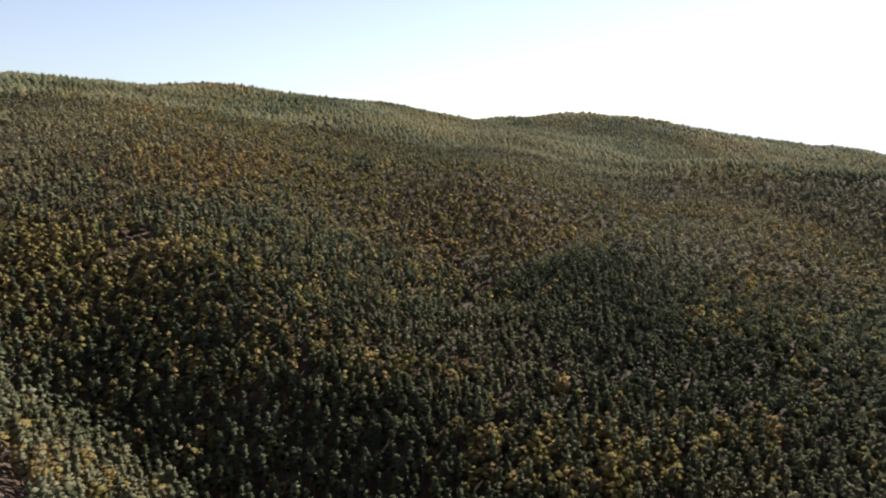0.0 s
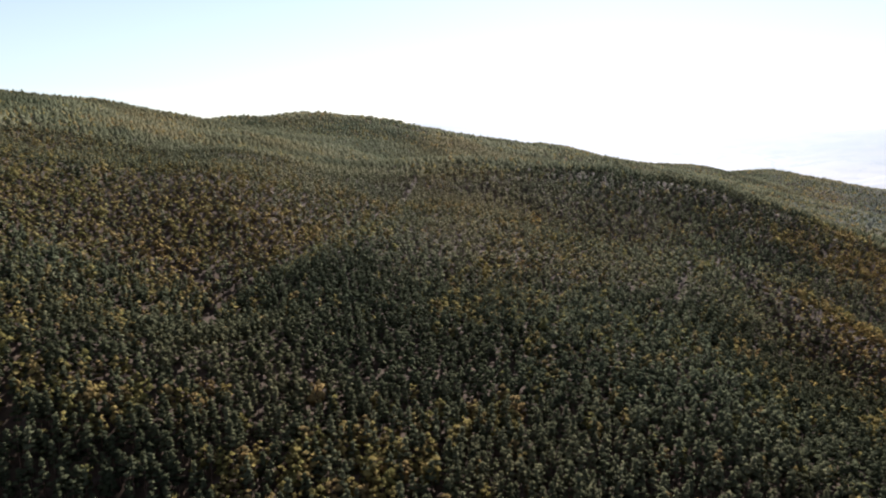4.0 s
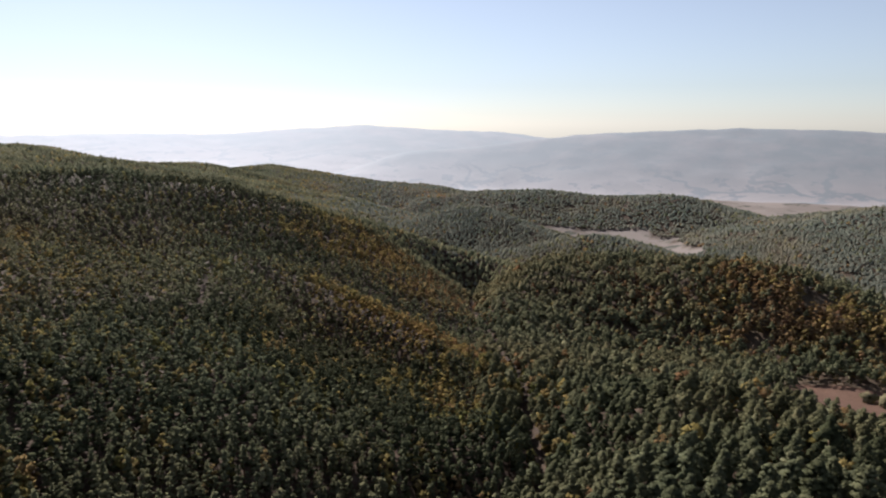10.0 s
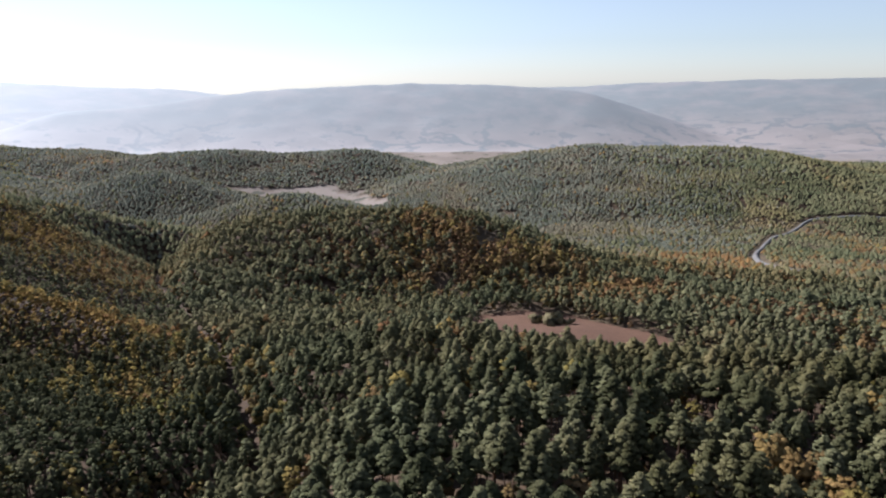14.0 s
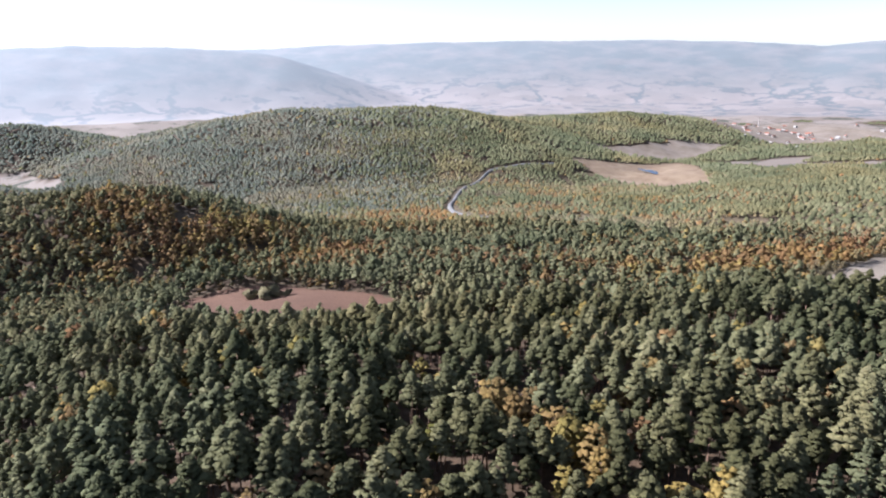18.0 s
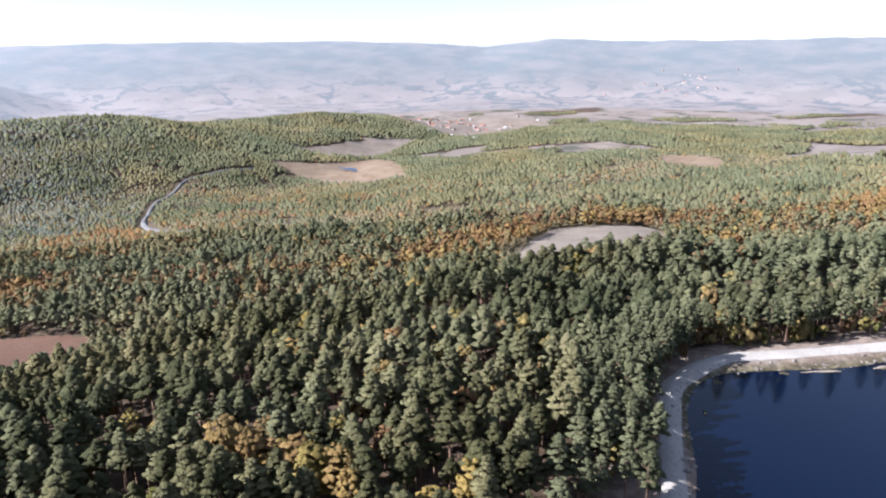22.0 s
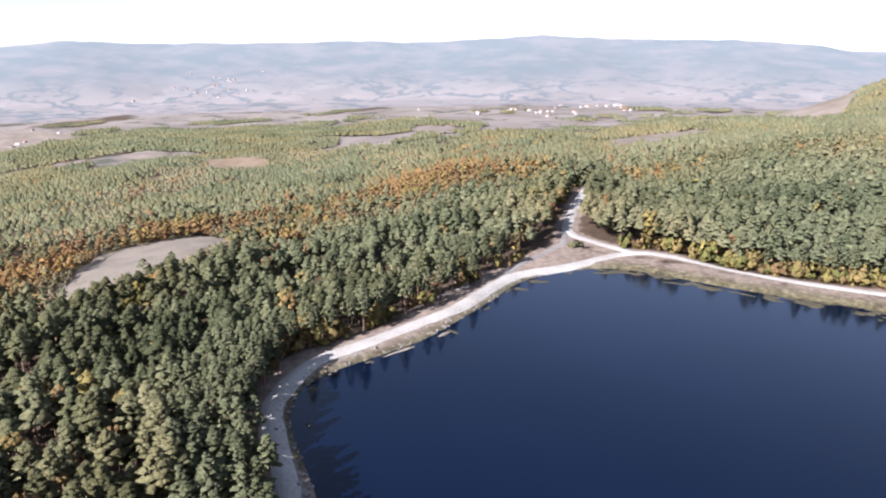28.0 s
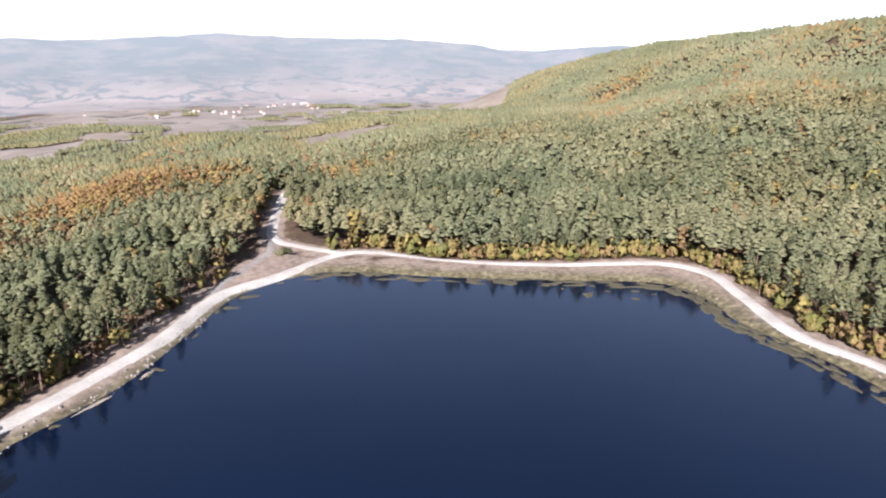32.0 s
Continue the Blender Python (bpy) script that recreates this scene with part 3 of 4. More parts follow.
def cover(ob, v):
    x, y = v[:, 0].astype(float), v[:, 1].astype(float)
    r, a = sector(x, y)
    signed = np.where(inside(x, y, POND), -1.0, 1.0) * away(x, y, POND, True)
    road = np.minimum(away(x, y, TRACK_LINE), np.minimum(away(x, y, LANE_LINE), away(x, y, CUT_LINE)))
    bank = np.clip(np.maximum(1.1 - np.maximum(road - 1.2, 0) / 3.6, 0.72 - np.maximum(signed - 1, 0) / 26), 0, 1) * (np.hypot(x + 5, y + 130) < 330)
    bank[inside(x, y, JUNCTION)] = 0.42
    dry = np.where(WOODED(x, y), 0.0, 1.0) * np.clip((r - 900) / 200, 0, 1)
    wet = np.clip(1.3 - np.maximum(signed, 0) / 6.5, 0, 1) * np.clip((30 - x) / 20, 0, 1) * (y < -95)
    wet = np.maximum(wet, np.clip(1.25 - np.maximum(signed, 0) / 2.6, 0, 1) * (x > 0) * (y < -95))
    for name, values in (("bank", bank), ("dry", dry), ("marsh", wet), ("heath", scrub_share(x, y))):
        ob.data.attributes.new(name, "FLOAT", "POINT").data.foreach_set("value", values.astype(np.float32))


DIRECTIONS = np.r_[np.arange(-40, 236, 0.5), np.arange(236, 320, 3.0)]
JUNCTION = [(45, -207), (30, -218), (4, -237), (10, -246), (25, -258), (33, -244), (40, -228)]
v, q = polar_sheet(np.r_[0.02, np.geomspace(14, 80, 10), np.arange(82, 340, 1.8), np.geomspace(340, 2600, 110)], DIRECTIONS)
ground = tagged(mesh_object("ground", v, q, MAT["ground"]), "rolling ground of brown forest soil and dry steppe", "ground", kind="structure")
cover(ground, v)
v, q = polar_sheet(np.geomspace(2600, 4900, 60), DIRECTIONS)
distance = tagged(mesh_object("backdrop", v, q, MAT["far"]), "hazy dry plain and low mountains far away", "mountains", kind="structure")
r, a = sector(v[:, 0], v[:, 1])
# haze painted as glow: stronger far off, round heading 85 and towards the sun
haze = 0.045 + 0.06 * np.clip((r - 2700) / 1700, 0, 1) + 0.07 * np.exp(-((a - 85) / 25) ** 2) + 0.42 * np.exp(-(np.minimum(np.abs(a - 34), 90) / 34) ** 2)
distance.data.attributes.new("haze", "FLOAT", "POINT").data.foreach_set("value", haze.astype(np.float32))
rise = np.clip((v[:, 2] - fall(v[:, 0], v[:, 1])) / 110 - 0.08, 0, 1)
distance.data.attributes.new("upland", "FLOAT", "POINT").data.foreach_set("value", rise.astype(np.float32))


def draped(edge, step, lift):
    """A sheet laid over the ground inside an outline."""
    p = np.array(rounded(edge, True, 5))
    lo, hi = p.min(0), p.max(0)
    gx, gy = np.arange(lo[0], hi[0] + step, step), np.arange(lo[1], hi[1] + step, step)
    X, Y = np.meshgrid(gx, gy, indexing="ij")
    m = len(gy)
    i, j = np.meshgrid(np.arange(len(gx) - 1), np.arange(m - 1), indexing="ij")
    a = (i * m + j).ravel()
    q = np.c_[a, a + m, a + m + 1, a + 1]
    x, y = X.ravel(), Y.ravel()
    x, y = x + lattice(x, y, step * 1.5, 21) * step * 0.3, y + lattice(x, y, step * 1.5, 22) * step * 0.3
    q = q[inside(x[q].mean(1), y[q].mean(1), [tuple(k) for k in p])]
    used, back = np.unique(q, return_inverse=True)
    return np.c_[x[used], y[used], height(x[used], y[used]) + lift], back.reshape(-1, 4)


FIELD_LABEL = {"red_field": "ploughed field of reddish-brown soil among the woods", "grey_field": "mown grey-beige clearing below the pine ridge",
               "wet_grass": "rust-coloured marshy meadow in the valley", "pale_field": "dry pale grass clearing in the valley forest"}
for edge, kind in FIELDS:
    far = math.hypot(*edge[0])
    tagged(mesh_object("field", *draped(edge, 4 if far < 600 else 12, 0.35 if far < 600 else 1.8), MAT[kind]), FIELD_LABEL[kind], "field", kind="structure")

ring = np.array(POND)
fan = np.r_[[[-5.0, -130.0]], ring + (ring - ring.mean(0)) * 0.03]
n = len(ring)
water = tagged(mesh_object("water", np.c_[fan, np.full(n + 1, 0.0)], [(0, 1 + k, 1 + (k + 1) % n) for k in range(n)], MAT["water"], False),
               "dark blue still water of the forest pond", "pond", kind="structure")


def ribbon(name, line, width, lift, mat, sides=5):
    p = np.array(line)
    d = np.gradient(p, axis=0)
    d /= np.linalg.norm(d, axis=1)[:, None]
    side = np.c_[-d[:, 1], d[:, 0]]
    v, rows = [], sides
    for k in range(rows):
        u = k / (rows - 1) - 0.5
        q = p + side * (u * width)
        q = q + side * (lattice(p[:, 0] + 50 * k, p[:, 1], 5, 9) * 0.35 * (abs(u) > 0.4))[:, None]
        v.append(np.c_[q, height(q[:, 0], q[:, 1]) + lift * (1 - (2 * u) ** 4) - 0.05])
    v = np.concatenate(v)
    m = len(p)
    f = [(k * m + i, k * m + i + 1, (k + 1) * m + i + 1, (k + 1) * m + i) for k in range(rows - 1) for i in range(m - 1)]
    return mesh_object(name, v, f, mat)


for line, width, lift, mat, label in ((TRACK_LINE, 4.6, 0.35, "gravel", "pale crushed-stone track round the pond"), (LANE_LINE, 4.4, 0.35, "gravel", "pale dirt lane leading into the woods"),
                                      (CUT_LINE, 2.6, 0.3, "track", "narrow trodden path across the bank"), (VALLEY_ROAD, 6, 2.0, "asphalt", "grey curving road in the valley")):
    tagged(ribbon("road", line, width, lift, MAT[mat]), label, "dirt road", kind="structure")

# ---- trees ----
BALL = bmesh.new()
bmesh.ops.create_icosphere(BALL, subdivisions=1, radius=1)
ICO_V = np.array([v.co[:] for v in BALL.verts])
ICO_F = np.array([[v.index for v in f.verts] for f in BALL.faces])
BALL.free()
OCT_V = np.array([(1, 0, 0), (0, 1, 0), (-1, 0, 0), (0, -1, 0), (0, 0, 1), (0, 0, -0.8)], float)
OCT_F = np.array([(0, 1, 4), (1, 2, 4), (2, 3, 4), (3, 0, 4), (1, 0, 5), (2, 1, 5), (3, 2, 5), (0, 3, 5)])
FIVE = [2 * math.pi * k / 5 for k in range(5)]
ICO, OCT, PEAK = (ICO_V, ICO_F), (OCT_V, OCT_F), (OCT_V[:5] - (0, 0, 0.25), OCT_F[:4])
CAP = (np.array([(1.05 * math.cos(t), 1.05 * math.sin(t), -0.35) for t in FIVE] + [(0, 0, 0.9)]), np.array([(k, (k + 1) % 5, 5) for k in range(5)]))


def tuft(rng, centre, radius, squash=0.75, form=ICO):
    """A ragged clump of needles or leaves: an uneven lump whose sprays stand out here and there."""
    v, f = form
    v = v * rng.uniform(0.72, 1.35, (len(v), 1)) + rng.normal(0, 0.12, v.shape)
    c, q = math.cos(t := rng.uniform(0, 6.28)), math.sin(t)
    v = np.c_[v[:, 0] * c - v[:, 1] * q, v[:, 0] * q + v[:, 1] * c, v[:, 2]]
    tri = v[f]
    mid = tri.mean(1, keepdims=True)
    tri = mid * rng.uniform(0.92, 1.12, (len(tri), 1, 1)) + (tri - mid) * rng.uniform(0.95, 1.3, (len(tri), 1, 1))
    return (tri * (radius, radius, radius * squash) + centre).reshape(-1, 3)


def mound(rng, high, wide, n, lift):
    """A rounded crown seen from afar: shared corners, softly shaded."""
    a = np.arange(n) * 2 * math.pi / n + rng.uniform(0, 6)
    r = wide * rng.uniform(0.75, 1.2, n)
    v = np.r_[np.c_[np.cos(a) * r, np.sin(a) * r, high * (0.4 + rng.normal(0, 0.06, n))], [[rng.normal(0, wide * 0.12), rng.normal(0, wide * 0.12), high]]]
    f = [(i, (i + 1) % n, n) for i in range(n)]
    return v, np.array(f), unit((v - (0, 0, high * 0.5)) / (wide, wide, high * 0.5) + (0, 0, lift))


def crown(rng, kind, high, wide, clumps, form=ICO, base=None, lift=0.4, spire=False):
    """A crown of clumps wound round the stem: domed or a spire for pines, round for broadleaf trees."""
    base = base or (0.3 if kind == "pine" else 0.2)
    share = 0.31 if clumps > 28 else 0.36 if clumps > 18 else 0.44 if clumps > 13 else 0.56 if clumps > 7 else 0.72 if clumps > 3 else 0.85
    out, facing = [], []
    turn = rng.uniform(0, 6.28)
    for k in range(clumps):
        w = (k + 0.5) / clumps
        u = base + 0.03 + (0.97 - base) * w
        if kind != "pine":
            reach = wide * math.sqrt(max(0.08, 1 - (abs(w - 0.45) / 0.62) ** 2))
        elif spire:
            reach = wide * (1.1 - 0.98 * w) * min(1, 0.6 + 3 * w)
        else:
            reach = wide * (1.06 - w ** 1.45) * min(1, 0.66 + 1.8 * w)
        turn += 2.4 + rng.uniform(-0.4, 0.4)
        d = reach * rng.uniform(0.3, 0.95)
        size = wide * share * rng.uniform(0.75, 1.2) * (1.1 - 0.42 * w)
        squash = 0.66 if clumps > 8 and kind == "pine" else 0.85 if clumps > 3 else 1.2
        middle = np.array((d * math.cos(turn), d * math.sin(turn), u * high))
        v = tuft(rng, middle, size, squash, form)
        out.append(v)
        facing.append((v - middle) / size * 0.5 + (v - (0, 0, high * 0.6)) / (wide, wide, high * 0.34) * 0.85 + np.repeat(rng.normal(0, 0.08, (len(v) // 3, 3)), 3, 0) + (0, 0, lift))
    return np.concatenate(out), unit(np.concatenate(facing))


def unit(v):
    return v / np.maximum(np.linalg.norm(v, axis=1), 1e-6)[:, None]


def soft_normals(ob, n):
    """Leaf sprays shade as the rounded clump they make up."""
    ob.data.polygons.foreach_set("use_smooth", np.ones(len(ob.data.polygons), bool))
    ob.data.attributes.new("custom_normal", "FLOAT_VECTOR", "POINT").data.foreach_set("vector", np.asarray(n, np.float32).ravel())
    ob.data.update()


def stem(high, thick, sides=5):
    a = np.arange(sides) * 2 * math.pi / sides
    low = np.c_[np.cos(a) * thick, np.sin(a) * thick, np.full(sides, -0.6)]
    top = np.c_[np.cos(a) * thick * 0.35 + 0.1, np.sin(a) * thick * 0.35, np.full(sides, high)]
    v = np.r_[low, top]
    f = []
    for k in range(sides):
        n = (k + 1) % sides
        f += [v[k], v[n], v[sides + n], v[k], v[sides + n], v[sides + k]]
    return np.array(f)


def free_ground(x, y, margin=0.0):
    ok = ~inside(x, y, POND)
    near = np.hypot(x + 5, y + 130) < 330
    for line, room in ((TRACK_LINE, 5.0), (LANE_LINE, 5.5), (CUT_LINE, 4)):
        ok[near] &= away(x[near], y[near], line) > room + margin
    for line, room in OPENINGS:
        ok &= away(x, y, line) > room
    ok[near] &= away(x[near], y[near], POND + POND[:1]) > 21 + margin
    for edge, _ in FIELDS:
        ok &= ~inside(x, y, edge)
    ok &= ~inside(x, y, JUNCTION)
    return ok


def scatter(r0, r1, spacing, rng):
    n = int(2 * r1 / spacing)
    g = (np.arange(n) - n / 2) * spacing
    x, y = np.meshgrid(g, g)
    x = x.ravel() + rng.uniform(-.48, .48, n * n) * spacing + CENTRE[0]
    y = y.ravel() + rng.uniform(-.48, .48, n * n) * spacing + CENTRE[1]
    r, a = sector(x, y)
    r = r + rng.uniform(-8, 8, len(r))
    keep = (r > r0) & (r <= r1) & (a > -40) & (a < 234)
    x, y = x[keep], y[keep]
    ok = free_ground(x, y)
    return x[ok], y[ok]


def forest(name, label, x, y, z, shapes, size, tint, mat, rng, trunks=None):
    """All trees of one kind and distance as one mesh of splayed facets."""
    which = rng.integers(0, len(shapes), len(x))
    parts, tints, skins, faces, facing, start = [], [], [], [], [], 0
    soft = shapes[0][1] is not None
    for k, shape in enumerate(shapes):
        shape, tri, normal = shape
        tri = tri if soft else np.arange(len(shape)).reshape(-1, 3)
        s = which == k
        n = s.sum()
        if not n:
            continue
        a = rng.uniform(0, 2 * math.pi, n)
        c, q = np.cos(a)[:, None], np.sin(a)[:, None]
        g, h = size[s][:, None], (size[s] * rng.uniform(0.88, 1.15, n))[:, None]
        v = np.empty((n, len(shape), 3), np.float32)
        v[:, :, 0] = (shape[:, 0] * c - shape[:, 1] * q) * g + x[s][:, None]
        v[:, :, 1] = (shape[:, 0] * q + shape[:, 1] * c) * g + y[s][:, None]
        v[:, :, 2] = shape[:, 2] * h + z[s][:, None]
        if normal is not None:
            w = np.empty((n, len(shape), 3), np.float32)
            w[:, :, 0] = normal[:, 0] * c - normal[:, 1] * q
            w[:, :, 1] = normal[:, 0] * q + normal[:, 1] * c
            w[:, :, 2] = normal[:, 2]
            facing.append(w.reshape(-1, 3))
        parts.append(v.reshape(-1, 3))
        faces.append((tri[None] + (start + np.arange(n) * len(shape))[:, None, None]).reshape(-1, 3))
        start += n * len(shape)
        tints.append(np.repeat(tint[s], len(shape)))
        if trunks:
            m = np.zeros(len(shape) // 3, np.int32)
            m[len(m) - trunks:] = 1
            skins.append(np.tile(m, n))
    v = np.concatenate(parts)
    ob = mesh_object(name, v, np.concatenate(faces), mat, soft)
    at = ob.data.attributes.new("tint", "FLOAT", "POINT")
    at.data.foreach_set("value", np.concatenate(tints).astype(np.float32))
    if facing:
        soft_normals(ob, np.concatenate(facing))
    if trunks:
        ob.data.polygons.foreach_set("material_index", np.concatenate(skins))
    return tagged(ob, label, "forest", kind="stuff")


def woodland():
    rng = np.random.default_rng(11)
    # from, to, spacing, clumps to a crown, facets to a clump, with trunks, height, crown radius, from heading, to heading
    zones = ((-10, 56, 4.3, 10, OCT, True, 11.5, 2.2, -40, 234), (56, 145, 4.1, 42, OCT, True, 11.0, 2.4, 62, 234), (145, 235, 4.1, 22, CAP, True, 11.0, 2.4, 62, 234),
             (235, 345, 4.0, 14, CAP, False, 11.2, 2.3, 62, 234), (345, 600, 3.9, 5, PEAK, False, 11.0, 2.15, 62, 234),
             (56, 195, 3.2, 11, OCT, True, 9.0, 1.5, -40, 62), (195, 330, 3.0, 6, PEAK, False, 8.3, 1.45, -40, 62), (330, 600, 3.5, 4, PEAK, False, 8.5, 1.65, -40, 62),
             (600, 1250, 4.3, -5, None, False, 8.0, 2.4, -40, 62), (600, 1250, 4.4, -5, None, False, 8.5, 2.5, 62, 234), (1250, 2400, 7, -4, None, False, 9.5, 4.0, -40, 234))
    for r0, r1, gap, clumps, form, detailed, tall, broad, from_head, to_head in zones:
        x, y = scatter(r0, r1, gap, rng)
        heading = sector(x, y)[1]
        wild = WOODED(x, y) & (heading >= from_head) & (heading < to_head)
        wild &= lattice(x, y, 13, 41) + 0.6 * lattice(x, y, 31, 42) < np.where(sector(x, y)[1] < 62, 1.3, np.where(scrub_share(x, y) > 0.3, 0.62, 0.95))
        x, y = x[wild], y[wild]
        z = height(x, y)
        turning = rng.uniform(0, 1, len(x)) < autumn_share(x, y)
        drift = lattice(x, y, 45, 8) * 0.25
        young = ~turning & (rng.uniform(0, 1, len(x)) < scrub_share(x, y))
        far, head = sector(x, y)
        # far woods recoloured pale grey-olive: haze put into the leaf colour, shaped as oaks
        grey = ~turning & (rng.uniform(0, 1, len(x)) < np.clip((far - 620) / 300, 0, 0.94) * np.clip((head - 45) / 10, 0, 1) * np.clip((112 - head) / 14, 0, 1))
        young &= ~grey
        for kind, sel, mat in (("pine", ~turning & ~young & ~grey, "pine"), ("broadleaf", turning, "autumn"), ("oak", young, "scrub"), ("oak", grey, "hazed_leaves")):
            n = sel.sum()
            if not n:
                continue
            shapes = []
            for _ in range(9 if detailed else 7):
                high, wide = (tall * rng.uniform(0.9, 1.1), broad * rng.uniform(0.85, 1.15)) if kind == "pine" else (tall * rng.uniform(0.72, 0.95), broad * rng.uniform(0.9, 1.2))
                if clumps < 0:
                    shapes.append((*mound(rng, high * 0.8, wide, -clumps, 0.9),))
                    continue
                s, w = crown(rng, kind, high, wide, clumps, form, base=(0.36 if to_head == 62 else 0.56) if kind == "pine" else 0.3, lift=0.1, spire=to_head == 62)
                if detailed:
                    bole = stem(high * 0.8, 0.17)
                    s, w = np.r_[s, bole], np.r_[w, unit(bole * (1, 1, 0) + (0, 0, 1e-4))]
                shapes.append((s, None, w))
            size = np.clip(rng.normal(0.98, 0.13 if to_head == 62 else 0.17, n), 0.5, 1.35)
            z_here = z[sel]
            tint = np.clip(rng.normal(0.5, 0.2 if r0 < 500 else 0.1, n) + drift[sel], 0, 1)
            if kind == "broadleaf" and r0 < 300:
                tint = tint * 0.75
            if kind == "broadleaf" and r0 > 300:
                tint = 0.52 + (tint - 0.5) * 0.55
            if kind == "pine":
                tint = np.clip(tint + haze_tint(x[sel], y[sel]), 0, 1)
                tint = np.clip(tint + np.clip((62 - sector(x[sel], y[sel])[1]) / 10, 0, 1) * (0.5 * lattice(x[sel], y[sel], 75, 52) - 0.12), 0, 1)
            if kind == "broadleaf":
                rust = np.clip((60 - sector(x[sel], y[sel])[1]) / 10, 0, 1)
                tint = tint * (1 - rust) + rng.uniform(0.1, 0.45, n) * rust
            if mat == "scrub":
                size *= 0.72
            label = "woods on the far hills, leaves coloured pale grey for haze" if mat == "hazed_leaves" else "low pale-olive oak scrub on the valley slopes" if kind == "oak" else "dense pine forest of olive-green rounded crowns" if kind == "pine" else "broadleaf trees turning orange, yellow and rust among the pines"
            forest({"pine": "pine_forest", "autumn": "autumn_trees", "scrub": "oak_scrub", "hazed_leaves": "hazed_wood"}[mat], label, x[sel], y[sel], z_here, shapes, size, tint,
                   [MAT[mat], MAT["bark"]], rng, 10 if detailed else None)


woodland()

# ---- single things round the pond ----
def part(name, verts, faces, mat, parent, label="", tint=None):
    ob = mesh_object(name, verts, faces, mat, False)
    ob.parent = parent
    if tint is not None:
        ob.data.attributes.new("tint", "FLOAT", "POINT").data.foreach_set("value", np.full(len(verts), tint, np.float32))
    if label:
        tagged(ob, label)
    return ob


def soup(tri):
    return tri, np.arange(len(tri)).reshape(-1, 3)


def limb(a, b, thick, sides=6):
    """A tapered round limb from a to b as loose triangles."""
    a, b = np.array(a, float), np.array(b, float)
    d = (b - a) / np.linalg.norm(b - a)
    u = np.cross(d, (0.3, 0.9, 0.2))
    u /= np.linalg.norm(u)
    w = np.cross(d, u)
    out = []
    ring = [(math.cos(2 * math.pi * k / sides), math.sin(2 * math.pi * k / sides)) for k in range(sides + 1)]
    for (c0, s0), (c1, s1) in zip(ring[:-1], ring[1:]):
        p, q = a + (u * c0 + w * s0) * thick, a + (u * c1 + w * s1) * thick
        r, s = b + (u * c0 + w * s0) * thick * 0.4, b + (u * c1 + w * s1) * thick * 0.4
        out += [p, q, s, p, s, r]
    return np.array(out)


def tree(kind, rng, label, category, group):
    pine = kind == "pine"
    high, wide = (rng.uniform(10.5, 13), rng.uniform(2.0, 2.5)) if pine else (rng.uniform(6, 8.5), rng.uniform(1.9, 2.5))
    thing = tagged(new("pine_tree" if pine else "broadleaf_tree"), label, category, group)
    base = rng.uniform(0.38, 0.5) if pine else 0.24
    lean = rng.uniform(-0.25, 0.25)
    part("trunk", *soup(np.r_[limb((0, 0, -0.8), (lean, 0.1, high * 0.55), 0.19), limb((lean, 0.1, high * 0.54), (lean * 1.4, 0.2, high * 0.9), 0.11)]), MAT["bark"], thing)
    boughs = [limb((lean, 0.1, high * h), (lean + math.cos(t) * wide * 0.6, math.sin(t) * wide * 0.6, high * (h + 0.06)), 0.07, 4)
              for h, t in zip((base, base + 0.08, base + 0.16, base + 0.26), (0.4, 2.5, 4.4, 5.9))]
    for b in boughs:
        part("bough", *soup(b), MAT["bark"], thing)
    leafage, facing = crown(rng, kind, high, wide, 32 if pine else 20, OCT, base=base)
    soft_normals(part("crown", *soup(leafage), MAT["pine" if pine else "autumn"], thing, tint=rng.uniform(0.15, 0.5) if pine else rng.uniform(0.2, 0.75)), facing)
    return thing


def bank_trees():
    rng = np.random.default_rng(5)
    pines = [tree("pine", rng, "tall pine with bare lower trunk at the pond's edge", "pine tree", "pines round the pond") for _ in range(6)]
    leafy = [tree("broadleaf", rng, "small broadleaf tree in orange and yellow autumn leaf", "tree", "autumn trees round the pond") for _ in range(4)]
    g = np.arange(-140, 150, 4.5)
    X, Y = np.meshgrid(g, g - 120)
    x = X.ravel() + rng.uniform(-2, 2, X.size)
    y = Y.ravel() + rng.uniform(-2, 2, X.size)
    X, Y = np.meshgrid(np.arange(78, 112, 3.4), np.arange(-134, -72, 3.4))
    x, y = np.r_[x, X.ravel() + rng.uniform(-1.2, 1.2, X.size)], np.r_[y, Y.ravel() + rng.uniform(-1.2, 1.2, X.size)]
    d = away(x, y, POND, True)
    lane = np.minimum(away(x, y, LANE_LINE), away(x, y, CUT_LINE))
    ok = ~inside(x, y, POND) & (d > np.where((x > 60) & (y > -128), 6.0, 9.5)) & (d <= 21) & (away(x, y, TRACK_LINE) > np.where((x > 60) & (y > -128), 3.0, 5)) & (lane > 5) & ~inside(x, y, JUNCTION) & ((y < -70) | (d > 14)) & ((x > 20) | (d > 14))
    z = height(x, y)
    used = set()
    for a, b, c in zip(x[ok], y[ok], z[ok]):
        leaf = rng.uniform() < 0.14
        pool = leafy if leaf else pines
        k = rng.integers(len(pool))
        s = rng.uniform(0.82, 1.1)
        m = pose(a, b, c, 0, 0, rng.uniform(0, 360))
        ob = pool[k] if id(pool[k]) not in used else copy_thing(pool[k], m)
        used.add(id(pool[k]))
        ob.matrix_basis = m @ Matrix.Diagonal((s, s, s * rng.uniform(0.92, 1.08), 1))


bank_trees()


def lump(rng, flat=0.6, rough=0.22):
    v = ICO_V * (1 + rng.normal(0, rough, (len(ICO_V), 1))) * (1, rng.uniform(0.6, 1), flat)
    return v, ICO_F


